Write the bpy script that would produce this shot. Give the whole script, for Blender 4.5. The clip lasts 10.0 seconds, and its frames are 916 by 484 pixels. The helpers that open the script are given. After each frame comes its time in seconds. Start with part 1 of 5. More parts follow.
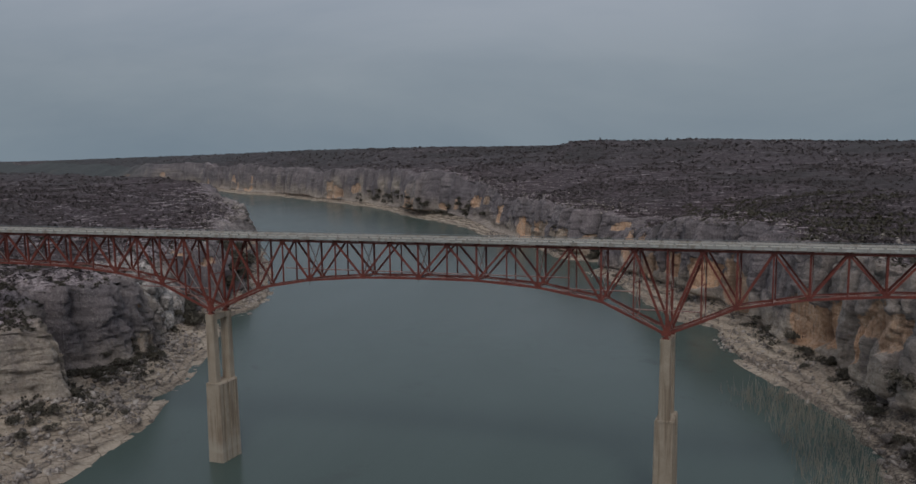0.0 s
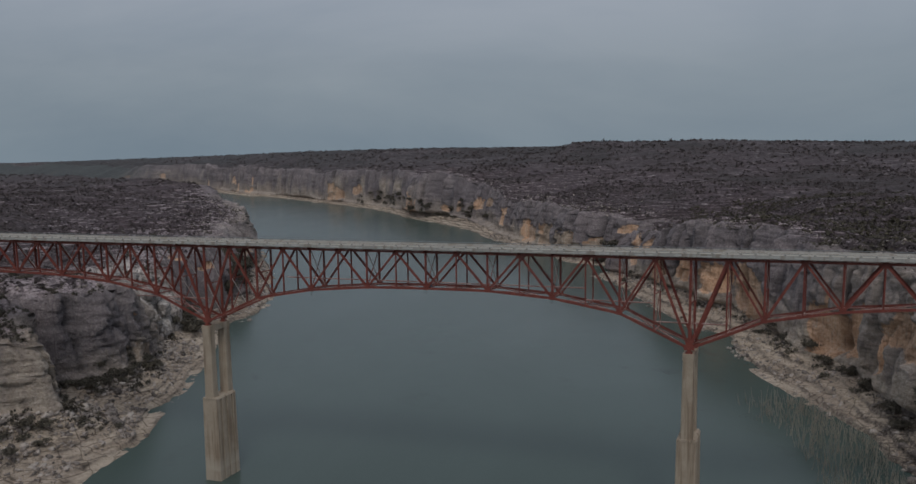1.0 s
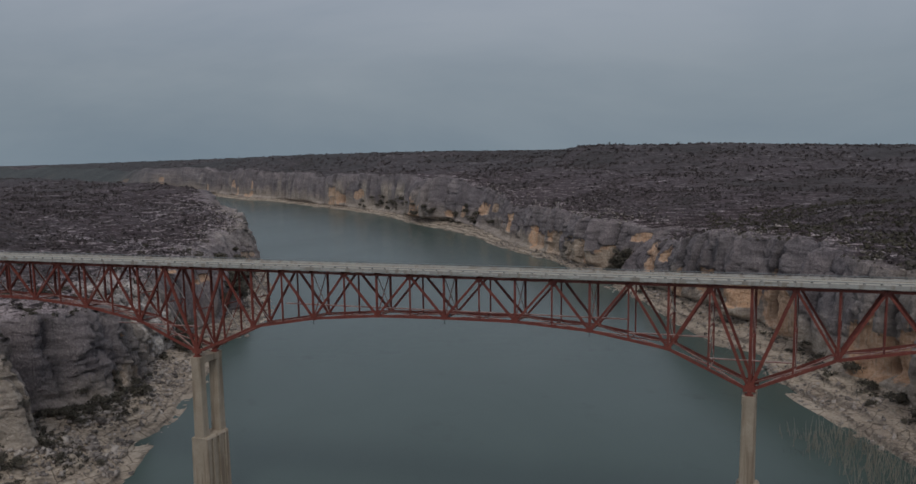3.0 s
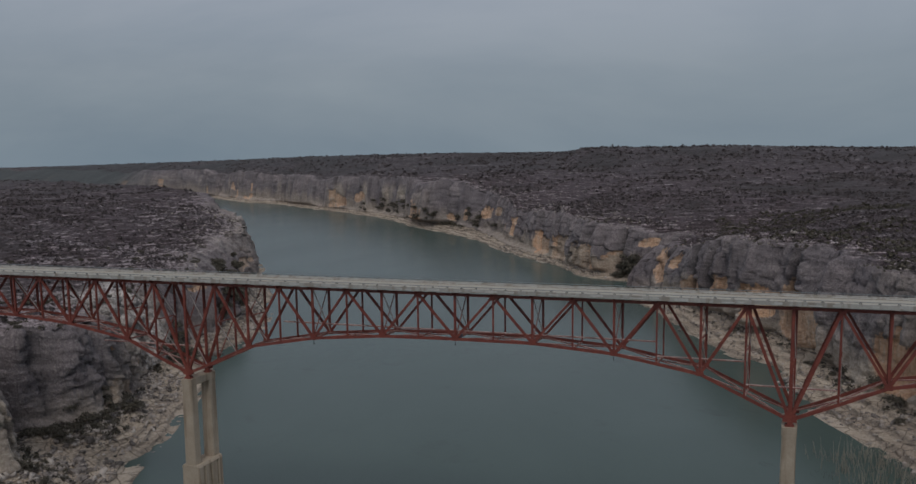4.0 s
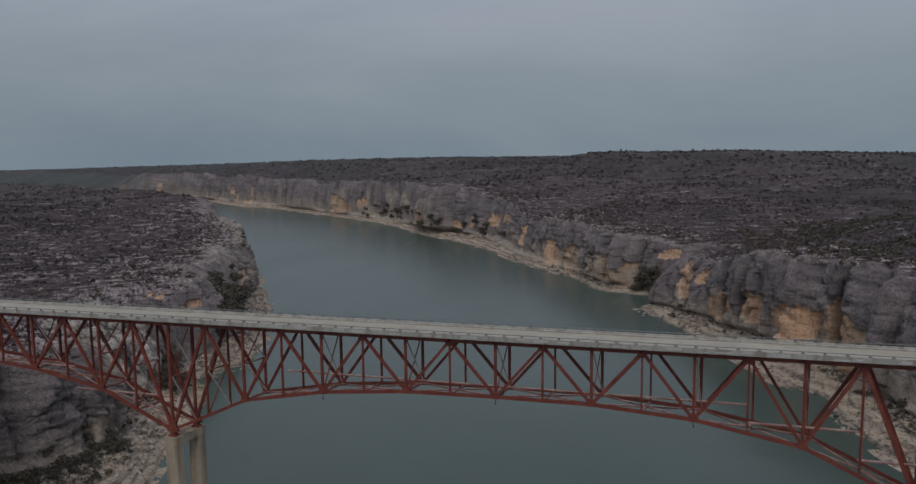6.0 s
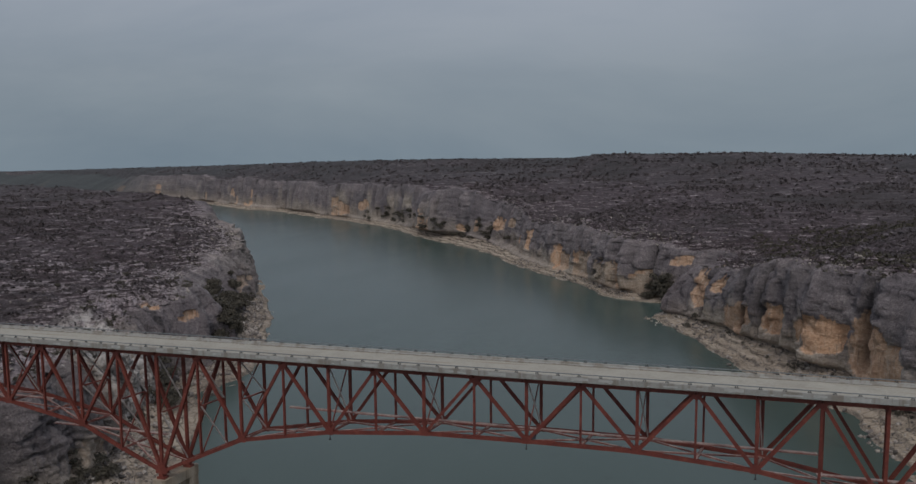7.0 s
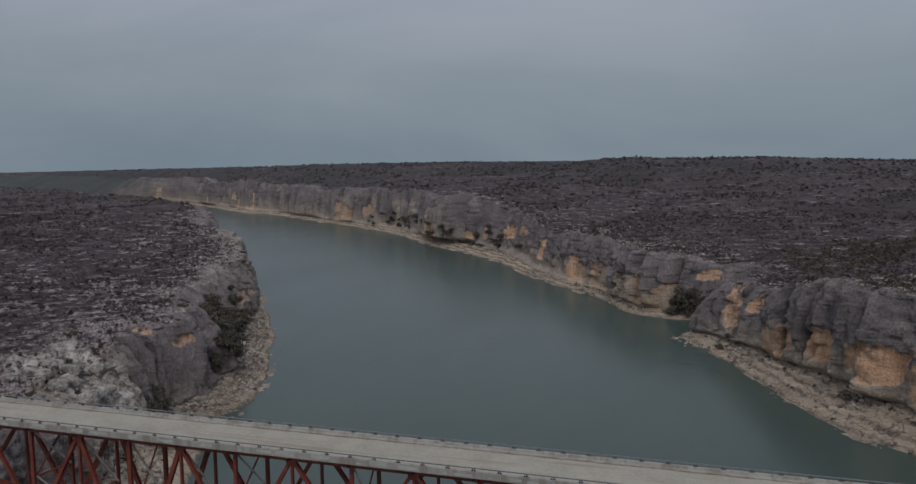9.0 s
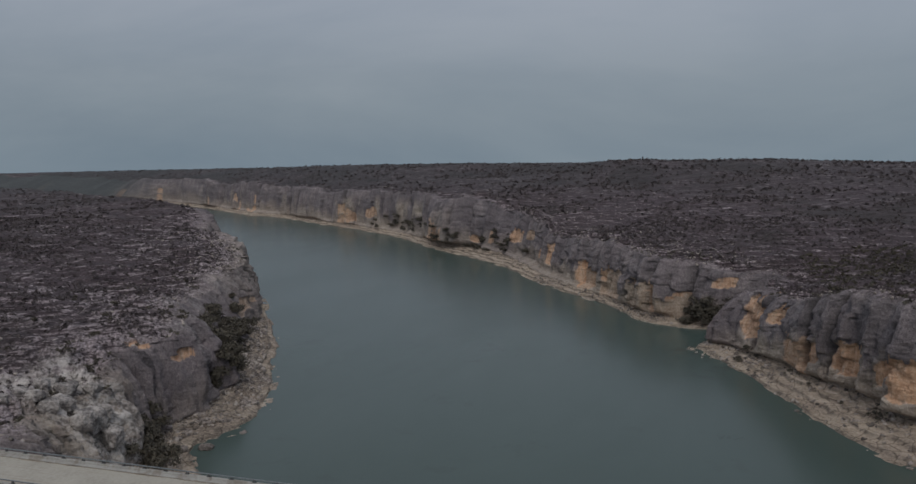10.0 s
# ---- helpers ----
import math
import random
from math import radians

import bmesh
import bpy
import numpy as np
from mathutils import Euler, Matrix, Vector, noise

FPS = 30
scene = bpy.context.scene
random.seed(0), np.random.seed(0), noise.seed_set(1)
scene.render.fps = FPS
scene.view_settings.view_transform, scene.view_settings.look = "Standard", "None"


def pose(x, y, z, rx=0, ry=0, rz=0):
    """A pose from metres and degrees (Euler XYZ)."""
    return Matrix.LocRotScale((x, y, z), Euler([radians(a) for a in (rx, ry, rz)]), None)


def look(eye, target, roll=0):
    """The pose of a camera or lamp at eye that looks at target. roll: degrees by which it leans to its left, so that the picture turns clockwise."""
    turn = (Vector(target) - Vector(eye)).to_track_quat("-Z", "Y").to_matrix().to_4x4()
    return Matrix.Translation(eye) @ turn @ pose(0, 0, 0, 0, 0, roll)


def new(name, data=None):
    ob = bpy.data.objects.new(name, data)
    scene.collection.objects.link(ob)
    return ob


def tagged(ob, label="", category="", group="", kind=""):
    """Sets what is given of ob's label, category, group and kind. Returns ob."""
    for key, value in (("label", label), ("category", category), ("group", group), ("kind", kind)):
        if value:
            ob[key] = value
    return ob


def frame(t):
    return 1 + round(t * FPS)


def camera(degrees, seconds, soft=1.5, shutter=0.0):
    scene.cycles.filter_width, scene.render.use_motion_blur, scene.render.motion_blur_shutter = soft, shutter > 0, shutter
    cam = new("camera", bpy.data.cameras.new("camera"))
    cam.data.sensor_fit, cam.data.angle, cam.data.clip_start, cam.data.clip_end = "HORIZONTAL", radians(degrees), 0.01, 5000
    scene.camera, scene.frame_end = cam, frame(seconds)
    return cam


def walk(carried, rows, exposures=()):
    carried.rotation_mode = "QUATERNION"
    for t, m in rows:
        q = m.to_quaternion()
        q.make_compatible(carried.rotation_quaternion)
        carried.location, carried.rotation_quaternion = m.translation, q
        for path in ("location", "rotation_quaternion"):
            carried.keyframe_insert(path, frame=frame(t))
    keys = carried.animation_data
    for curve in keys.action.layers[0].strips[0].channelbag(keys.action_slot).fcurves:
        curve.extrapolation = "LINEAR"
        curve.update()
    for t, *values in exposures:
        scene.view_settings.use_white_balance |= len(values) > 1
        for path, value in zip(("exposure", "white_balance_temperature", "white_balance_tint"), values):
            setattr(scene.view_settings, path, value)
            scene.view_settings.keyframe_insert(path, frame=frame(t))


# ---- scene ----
cam = camera(61.5, 10.0)
PATH = [
    (0, (115.700, -171.000, 86.400), (115.156, -169.092, 86.148), -0.72),
    (1, (111.200, -162.400, 86.880), (110.654, -160.493, 86.630), -0.77),
    (2.5, (103.700, -148.300, 87.950), (103.153, -146.392, 87.704), -0.79),
    (4, (95.750, -132.300, 89.400), (95.203, -130.392, 89.160), -0.74),
    (4.5, (92.800, -126.700, 89.850), (92.252, -124.791, 89.611), -0.72),
    (5, (89.650, -121.200, 90.400), (89.103, -119.291, 90.163), -0.69),
    (5.5, (86.400, -115.600, 91.000), (85.852, -113.691, 90.765), -0.66),
    (7, (75.750, -97.100, 92.950), (75.202, -95.190, 92.720), -0.56),
    (7.5, (72.300, -91.000, 93.700), (71.751, -89.091, 93.471), -0.52),
    (8, (68.850, -85.000, 94.500), (68.300, -83.091, 94.273), -0.49),
    (8.5, (65.400, -79.100, 95.400), (64.849, -77.191, 95.173), -0.45),
    (9, (61.900, -73.400, 96.350), (61.348, -71.491, 96.123), -0.42),
    (9.5, (58.350, -67.800, 97.350), (57.796, -65.892, 97.124), -0.39),
    (10, (54.850, -62.300, 98.400), (54.295, -60.392, 98.174), -0.37),
]
walk(cam, [(t, look(eye, target, roll)) for t, eye, target, roll in PATH])

# ------------------------------------------------------------------ world, sun
SUN_EL, SUN_AZ = 52.0, 200.0
world = bpy.data.worlds.new("overcast_world")
scene.world = world
world.use_nodes = True
wt = world.node_tree
wt.nodes.clear()


def node(tree, kind, **values):
    n = tree.nodes.new(kind)
    for k, v in values.items():
        n.inputs[k].default_value = v
    return n


def ramp(tree, stops, fac=None):
    r = tree.nodes.new("ShaderNodeValToRGB")
    e = r.color_ramp.elements
    while len(e) < len(stops):
        e.new(0.5)
    for el, (p, c) in zip(e, stops):
        el.position, el.color = p, (*c, 1) if len(c) == 3 else c
    if fac is not None:
        tree.links.new(fac, r.inputs[0])
    return r


def mix(tree, fac, a, b, blend="MIX"):
    m = tree.nodes.new("ShaderNodeMix")
    m.data_type, m.blend_type = "RGBA", blend
    for sock, v in ((m.inputs[0], fac), (m.inputs[6], a), (m.inputs[7], b)):
        if isinstance(v, bpy.types.NodeSocket):
            tree.links.new(v, sock)
        elif isinstance(v, (int, float)):
            sock.default_value = v
        else:
            sock.default_value = (*v, 1) if len(v) == 3 else v
    return m.outputs[2]


def math_node(tree, op, a, b=0.0, clamp=False):
    m = tree.nodes.new("ShaderNodeMath")
    m.operation, m.use_clamp = op, clamp
    for sock, v in zip(m.inputs, (a, b)):
        if isinstance(v, bpy.types.NodeSocket):
            tree.links.new(v, sock)
        else:
            sock.default_value = v
    return m.outputs[0]


def noise_fac(tree, vec, scale, detail=6.0, rough=0.6, stretch=(1, 1, 1), distort=0.0):
    mp = tree.nodes.new("ShaderNodeMapping")
    mp.inputs["Scale"].default_value = stretch
    tree.links.new(vec, mp.inputs[0])
    n = node(tree, "ShaderNodeTexNoise", Scale=scale, Detail=detail, Roughness=rough, Distortion=distort)
    tree.links.new(mp.outputs[0], n.inputs["Vector"])
    return n.outputs["Fac"]


sky = wt.nodes.new("ShaderNodeTexSky")
sky.sky_type, sky.sun_disc = "NISHITA", False
sky.sun_elevation, sky.sun_rotation = radians(SUN_EL), radians(SUN_AZ)
sky.dust_density, sky.air_density = 4.0, 1.0
geo = wt.nodes.new("ShaderNodeTexCoord")
sep = wt.nodes.new("ShaderNodeSeparateXYZ")
wt.links.new(geo.outputs["Generated"], sep.inputs[0])
# cloud deck: grey, brighter overhead, in soft banks
deck = ramp(wt, [(0.0, (2.55, 3.20, 3.75)), (0.10, (2.75, 3.25, 3.80)), (0.30, (4.30, 4.68, 5.45)), (1.0, (4.8, 5.0, 5.4))], sep.outputs[2])
banks = noise_fac(wt, geo.outputs["Generated"], 1.7, 5.0, 0.55, (1, 1, 3.2), 0.4)
bank_ramp = ramp(wt, [(0.32, (0.83, 0.87, 0.91)), (0.68, (1.15, 1.12, 1.10))], banks)
clouds = mix(wt, 1.0, deck.outputs[0], bank_ramp.outputs[0], "MULTIPLY")
both = mix(wt, 0.88, sky.outputs[0], clouds)
bg = node(wt, "ShaderNodeBackground", Strength=0.085)
wt.links.new(both, bg.inputs[0])
wout = wt.nodes.new("ShaderNodeOutputWorld")
wt.links.new(bg.outputs[0], wout.inputs[0])

sun = new("sun", bpy.data.lights.new("sun", "SUN"))
sun.data.energy, sun.data.angle, sun.data.color = 0.8, radians(16), (1.0, 0.96, 0.90)
az = radians(SUN_AZ)
sun.matrix_world = look((0, 0, 300), (-math.sin(az) * -100, -math.cos(az) * 100, 300 - 100 * math.tan(radians(SUN_EL))))

# ------------------------------------------------------------------ materials


def material(name, rough=0.85, metal=0.0):
    m = bpy.data.materials.new(name)
    m.use_nodes = True
    t = m.node_tree
    b = t.nodes["Principled BSDF"]
    b.inputs["Roughness"].default_value, b.inputs["Metallic"].default_value = rough, metal
    return m, t, b


def world_pos(t):
    return t.nodes.new("ShaderNodeNewGeometry").outputs["Position"]


def bump(t, b, height, strength, distance):
    n = node(t, "ShaderNodeBump", Strength=strength, Distance=distance)
    t.links.new(height, n.inputs["Height"])
    t.links.new(n.outputs[0], b.inputs["Normal"])


def attr(t, name):
    a = t.nodes.new("ShaderNodeAttribute")
    a.attribute_name = name
    return a.outputs["Fac"]


def rock_material():
    """Limestone of the gorge: pale ledges by the water, grey stained walls with ochre hollows, stony scrub ground on top."""
    m, t, b = material("limestone", 0.93)
    pos = world_pos(t)
    fine = noise_fac(t, pos, 0.9, 9, 0.68)
    mid = noise_fac(t, pos, 0.16, 6, 0.6)
    big = noise_fac(t, pos, 0.035, 4, 0.55)
    strata = noise_fac(t, pos, 0.45, 6, 0.62, (0.10, 0.10, 2.4), 0.25)
    streak = noise_fac(t, pos, 0.28, 7, 0.66, (1, 1, 0.10), 0.4)
    thin = noise_fac(t, pos, 1.1, 5, 0.6, (1, 1, 0.05), 0.2)
    zone, rel, och, pal = attr(t, "zone"), attr(t, "rel"), attr(t, "ochre"), attr(t, "pale")
    # pale ledges: slabs split by joints and bedding
    pale = ramp(t, [(0.36, (0.20, 0.165, 0.135)), (0.45, (0.37, 0.315, 0.258)), (0.53, (0.49, 0.425, 0.355)), (0.64, (0.61, 0.545, 0.465))], mix(t, 0.5, fine, strata)).outputs[0]
    arch, bare, riser, crack = attr(t, "arch"), attr(t, "bare"), attr(t, "riser"), attr(t, "joint")
    # step faces between slabs are toned darker than the treads
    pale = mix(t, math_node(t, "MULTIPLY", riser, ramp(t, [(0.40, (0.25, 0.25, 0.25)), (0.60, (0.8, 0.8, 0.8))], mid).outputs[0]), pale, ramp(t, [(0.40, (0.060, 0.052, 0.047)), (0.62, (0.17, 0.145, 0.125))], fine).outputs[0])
    pale = mix(t, math_node(t, "MULTIPLY", attr(t, "earthy"), ramp(t, [(0.40, (1, 1, 1)), (0.56, (0.15, 0.15, 0.15))], mix(t, 0.5, fine, mid)).outputs[0]), pale, ramp(t, [(0.40, (0.045, 0.038, 0.036)), (0.62, (0.12, 0.10, 0.092))], fine).outputs[0])
    earth = ramp(t, [(0.40, (0.085, 0.070, 0.060)), (0.65, (0.19, 0.16, 0.135))], fine).outputs[0]
    pale = mix(t, ramp(t, [(0.60, (0, 0, 0)), (0.70, (0.8, 0.8, 0.8))], mid).outputs[0], pale, earth)
    cell = node(t, "ShaderNodeTexVoronoi", Scale=0.17)
    cell.feature = "DISTANCE_TO_EDGE"
    t.links.new(pos, cell.inputs["Vector"])
    joints = ramp(t, [(0.0, (0.22, 0.20, 0.19)), (0.018, (0.62, 0.60, 0.58)), (0.04, (1, 1, 1))], cell.outputs["Distance"]).outputs[0]
    pale = mix(t, 0.9, pale, joints, "MULTIPLY")
    pale = mix(t, 1.0, pale, (1.0, 0.97, 0.94), "MULTIPLY")
    # stained walls: slate-grey skins with darker runs and scuffed edges, cream foot, ochre in the hollows
    pits = noise_fac(t, pos, 2.6, 5, 0.65, (1, 1, 0.6), 0.5)
    skin = noise_fac(t, pos, 0.11, 5, 0.55, (1, 1, 0.55), 0.3)
    grey = ramp(t, [(0.35, (0.084, 0.075, 0.081)), (0.45, (0.174, 0.155, 0.164)), (0.54, (0.242, 0.216, 0.224)), (0.64, (0.40, 0.362, 0.358))], mix(t, 0.38, mix(t, 0.6, skin, fine), pits)).outputs[0]
    split = node(t, "ShaderNodeTexVoronoi", Scale=0.23)
    split.feature = "DISTANCE_TO_EDGE"
    bent = node(t, "ShaderNodeTexNoise", Scale=0.3, Detail=4.0)
    t.links.new(pos, bent.inputs["Vector"])
    t.links.new(mix(t, 3.0, pos, bent.outputs["Color"], "ADD"), split.inputs["Vector"])
    seam = ramp(t, [(0.0, (0.30, 0.29, 0.31)), (0.02, (0.72, 0.71, 0.73)), (0.05, (1, 1, 1))], split.outputs["Distance"]).outputs[0]
    grey = mix(t, 0.32, grey, seam, "MULTIPLY")
    dark_run = ramp(t, [(0.33, (0.45, 0.43, 0.45)), (0.45, (1, 1, 1))], thin).outputs[0]
    grey = mix(t, 0.55, grey, dark_run, "MULTIPLY")
    grey = mix(t, ramp(t, [(0.60, (0, 0, 0)), (0.70, (0.55, 0.55, 0.55))], streak).outputs[0], grey, (0.30, 0.268, 0.262))
    grey = mix(t, 0.9, grey, ramp(t, [(0.0, (0.78, 0.77, 0.80)), (0.5, (1, 1, 1)), (1.0, (1.22, 1.19, 1.17))], attr(t, "block")).outputs[0], "MULTIPLY")
    cream = ramp(t, [(0.38, (0.21, 0.172, 0.140)), (0.48, (0.41, 0.348, 0.288)), (0.62, (0.62, 0.545, 0.465))], mix(t, 0.28, mix(t, 0.4, fine, mid), strata)).outputs[0]
    ochre = ramp(t, [(0.32, (0.32, 0.18, 0.110)), (0.44, (0.58, 0.348, 0.215)), (0.54, (0.70, 0.475, 0.325)), (0.66, (0.75, 0.62, 0.49))], mix(t, 0.5, fine, streak)).outputs[0]
    ochre = mix(t, 0.75, ochre, dark_run, "MULTIPLY")
    ochre = mix(t, ramp(t, [(0.55, (0, 0, 0)), (0.66, (0.7, 0.7, 0.7))], mix(t, 0.5, streak, mid)).outputs[0], ochre, (0.26, 0.215, 0.20))
    wobble = math_node(t, "MULTIPLY", math_node(t, "SUBTRACT", thin, 0.5), 1.3)
    patch = ramp(t, [(0.30, (0, 0, 0)), (0.50, (0.95, 0.95, 0.95))], math_node(t, "ADD", arch, wobble)).outputs[0]
    foot_ = ramp(t, [(0.14, (0.95, 0.95, 0.95)), (0.44, (0, 0, 0))], math_node(t, "ADD", rel, math_node(t, "MULTIPLY", wobble, 0.32))).outputs[0]
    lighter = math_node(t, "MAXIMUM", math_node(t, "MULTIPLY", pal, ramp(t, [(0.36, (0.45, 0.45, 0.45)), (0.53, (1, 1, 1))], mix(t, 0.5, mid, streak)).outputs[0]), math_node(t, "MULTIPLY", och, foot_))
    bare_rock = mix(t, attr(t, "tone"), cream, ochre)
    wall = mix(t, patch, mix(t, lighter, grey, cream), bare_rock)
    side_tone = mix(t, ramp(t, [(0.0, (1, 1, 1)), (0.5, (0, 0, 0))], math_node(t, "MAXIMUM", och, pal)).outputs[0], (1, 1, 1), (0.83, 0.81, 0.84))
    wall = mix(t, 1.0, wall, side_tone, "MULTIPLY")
    # near-black tone laid into the clefts, slots and block joints
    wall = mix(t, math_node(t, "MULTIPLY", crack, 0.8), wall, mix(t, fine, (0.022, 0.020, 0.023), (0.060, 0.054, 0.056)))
    # ground on top: stony earth under scrub, bare broken rock along the rims
    soil = ramp(t, [(0.38, (0.036, 0.028, 0.030)), (0.50, (0.068, 0.054, 0.056)), (0.66, (0.145, 0.122, 0.122))], mix(t, 0.5, mid, fine)).outputs[0]
    stone = ramp(t, [(0.39, (0.075, 0.066, 0.066)), (0.47, (0.29, 0.262, 0.248)), (0.58, (0.62, 0.58, 0.545))], mix(t, 0.75, mid, fine)).outputs[0]
    step = noise_fac(t, pos, 0.16, 6, 0.68, (0.45, 0.45, 7.0), 0.6)
    share = math_node(t, "ADD", step, math_node(t, "MULTIPLY", bare, math_node(t, "ADD", math_node(t, "MULTIPLY", pal, 0.05), 0.18)))
    soil = mix(t, ramp(t, [(0.57, (0, 0, 0)), (0.635, (0.9, 0.9, 0.9))], share).outputs[0], soil, stone)
    # ledges that follow the contours: pale broken edges between strips of scrub
    up = t.nodes.new("ShaderNodeSeparateXYZ")
    t.links.new(pos, up.inputs[0])
    level = math_node(t, "ADD", math_node(t, "MULTIPLY", up.outputs[2], 0.55), math_node(t, "ADD", math_node(t, "MULTIPLY", noise_fac(t, pos, 0.012, 5, 0.55), 7.0), math_node(t, "MULTIPLY", mid, 0.9)))
    rim_line = ramp(t, [(0.0, (1, 1, 1)), (0.10, (0.85, 0.85, 0.85)), (0.20, (0, 0, 0)), (0.97, (0, 0, 0)), (1.0, (1, 1, 1))], math_node(t, "FRACT", level)).outputs[0]
    shelf = noise_fac(t, pos, 0.05, 7, 0.7, (1.0, 1.0, 1.0), 0.8)
    shown = ramp(t, [(0.45, (0, 0, 0)), (0.58, (0.9, 0.9, 0.9))], mix(t, 0.45, shelf, fine)).outputs[0]
    ledge_tone = ramp(t, [(0.40, (0.11, 0.097, 0.096)), (0.50, (0.25, 0.225, 0.215)), (0.62, (0.44, 0.405, 0.385))], fine).outputs[0]
    soil = mix(t, math_node(t, "MULTIPLY", rim_line, shown), soil, ledge_tone)
    thicket = noise_fac(t, pos, 0.006, 7, 0.64, (1.0, 1.0, 1.0), 0.5)
    grown = math_node(t, "SUBTRACT", 1.0, bare, True)
    soil = mix(t, math_node(t, "MULTIPLY", grown, ramp(t, [(0.50, (0, 0, 0)), (0.60, (0.8, 0.8, 0.8))], thicket).outputs[0]), soil, mix(t, fine, (0.022, 0.020, 0.020), (0.058, 0.050, 0.045)))
    brush = noise_fac(t, pos, 0.42, 5, 0.7)
    cover = math_node(t, "MULTIPLY", ramp(t, [(0.50, (0, 0, 0)), (0.56, (0.8, 0.8, 0.8))], brush).outputs[0], ramp(t, [(0.40, (0.25, 0.25, 0.25)), (0.62, (1, 1, 1))], noise_fac(t, pos, 0.012, 5, 0.6)).outputs[0])
    soil = mix(t, math_node(t, "MULTIPLY", cover, math_node(t, "ADD", math_node(t, "MULTIPLY", grown, 0.7), 0.3)), soil, mix(t, fine, (0.030, 0.026, 0.025), (0.070, 0.058, 0.050)))
    # far ground turns dark blue-green: scrub cover, with haze put into the colour
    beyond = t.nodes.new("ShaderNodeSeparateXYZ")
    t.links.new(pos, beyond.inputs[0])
    scrub_haze = math_node(t, "MULTIPLY", ramp(t, [(0.30, (0, 0, 0)), (0.62, (1, 1, 1))], math_node(t, "MULTIPLY", beyond.outputs[1], 0.0005)).outputs[0], ramp(t, [(0.35, (0.2, 0.2, 0.2)), (0.55, (0.8, 0.8, 0.8))], noise_fac(t, pos, 0.004, 6, 0.6)).outputs[0])
    soil = mix(t, scrub_haze, soil, mix(t, mid, (0.034, 0.040, 0.038), (0.066, 0.074, 0.072)))
    to_wall = ramp(t, [(0.38, (0, 0, 0)), (0.62, (1, 1, 1))], zone).outputs[0]
    zz = math_node(t, "SUBTRACT", zone, 1.0)
    to_top = ramp(t, [(0.04, (0, 0, 0)), (0.32, (1, 1, 1))], math_node(t, "ADD", zz, math_node(t, "MULTIPLY", math_node(t, "SUBTRACT", mid, 0.5), 0.5))).outputs[0]
    soil = mix(t, 1.0, soil, (0.945, 0.885, 0.985), "MULTIPLY")
    # the far reach's slopes take a bluish dark tone: haze put into the colour
    reach_haze = ramp(t, [(0.50, (0, 0, 0)), (0.62, (0.95, 0.95, 0.95))], math_node(t, "MULTIPLY", beyond.outputs[0], -0.0005)).outputs[0]
    haze_tone = mix(t, mid, (0.040, 0.049, 0.051), (0.085, 0.095, 0.098))
    wall = mix(t, reach_haze, wall, haze_tone)
    knobs = ramp(t, [(0.40, (0.042, 0.037, 0.037)), (0.455, (0.23, 0.21, 0.20)), (0.51, (0.50, 0.468, 0.445)), (0.58, (0.72, 0.685, 0.66))], mix(t, 0.45, mid, fine)).outputs[0]
    whiten = math_node(t, "MULTIPLY", attr(t, "white"), ramp(t, [(0.50, (0.95, 0.95, 0.95)), (0.60, (0.2, 0.2, 0.2))], brush).outputs[0])
    col = mix(t, to_top, mix(t, to_wall, mix(t, reach_haze, pale, haze_tone), mix(t, whiten, wall, knobs)), mix(t, whiten, soil, knobs))
    col = mix(t, 0.6, col, ramp(t, [(0.3, (0.84, 0.81, 0.82)), (0.7, (1.12, 1.10, 1.06))], big).outputs[0], "MULTIPLY")
    t.links.new(col, b.inputs["Base Color"])
    h = math_node(t, "ADD", math_node(t, "ADD", math_node(t, "MULTIPLY", fine, 0.9), math_node(t, "MULTIPLY", strata, 0.35)), math_node(t, "MULTIPLY", noise_fac(t, pos, 0.35, 4, 0.6), 0.8))
    chip = node(t, "ShaderNodeTexVoronoi", Scale=0.55)
    chip.feature = "DISTANCE_TO_EDGE"
    warp = mix(t, 0.25, pos, t.nodes[fine.node.name].outputs["Color"], "ADD")
    t.links.new(warp, chip.inputs["Vector"])
    edge_h = ramp(t, [(0.0, (0, 0, 0)), (0.10, (1, 1, 1))], chip.outputs["Distance"]).outputs[0]
    bump(t, b, math_node(t, "ADD", h, math_node(t, "ADD", math_node(t, "MULTIPLY", edge_h, 0.12), math_node(t, "MULTIPLY", pits, 0.35))), 1.0, 0.9)
    return m


def stone_material(name, tones):
    m, t, b = material(name, 0.92)
    pos = world_pos(t)
    f = mix(t, 0.5, noise_fac(t, pos, 1.3, 8, 0.65), noise_fac(t, pos, 0.25, 4, 0.5))
    geo_n = t.nodes.new("ShaderNodeNewGeometry")
    f2 = math_node(t, "ADD", f, math_node(t, "MULTIPLY", math_node(t, "SUBTRACT", geo_n.outputs["Random Per Island"], 0.5), 0.34))
    t.links.new(ramp(t, list(zip((0.34, 0.5, 0.66), tones)), f2).outputs[0], b.inputs["Base Color"])
    bump(t, b, f, 0.8, 0.3)
    return m


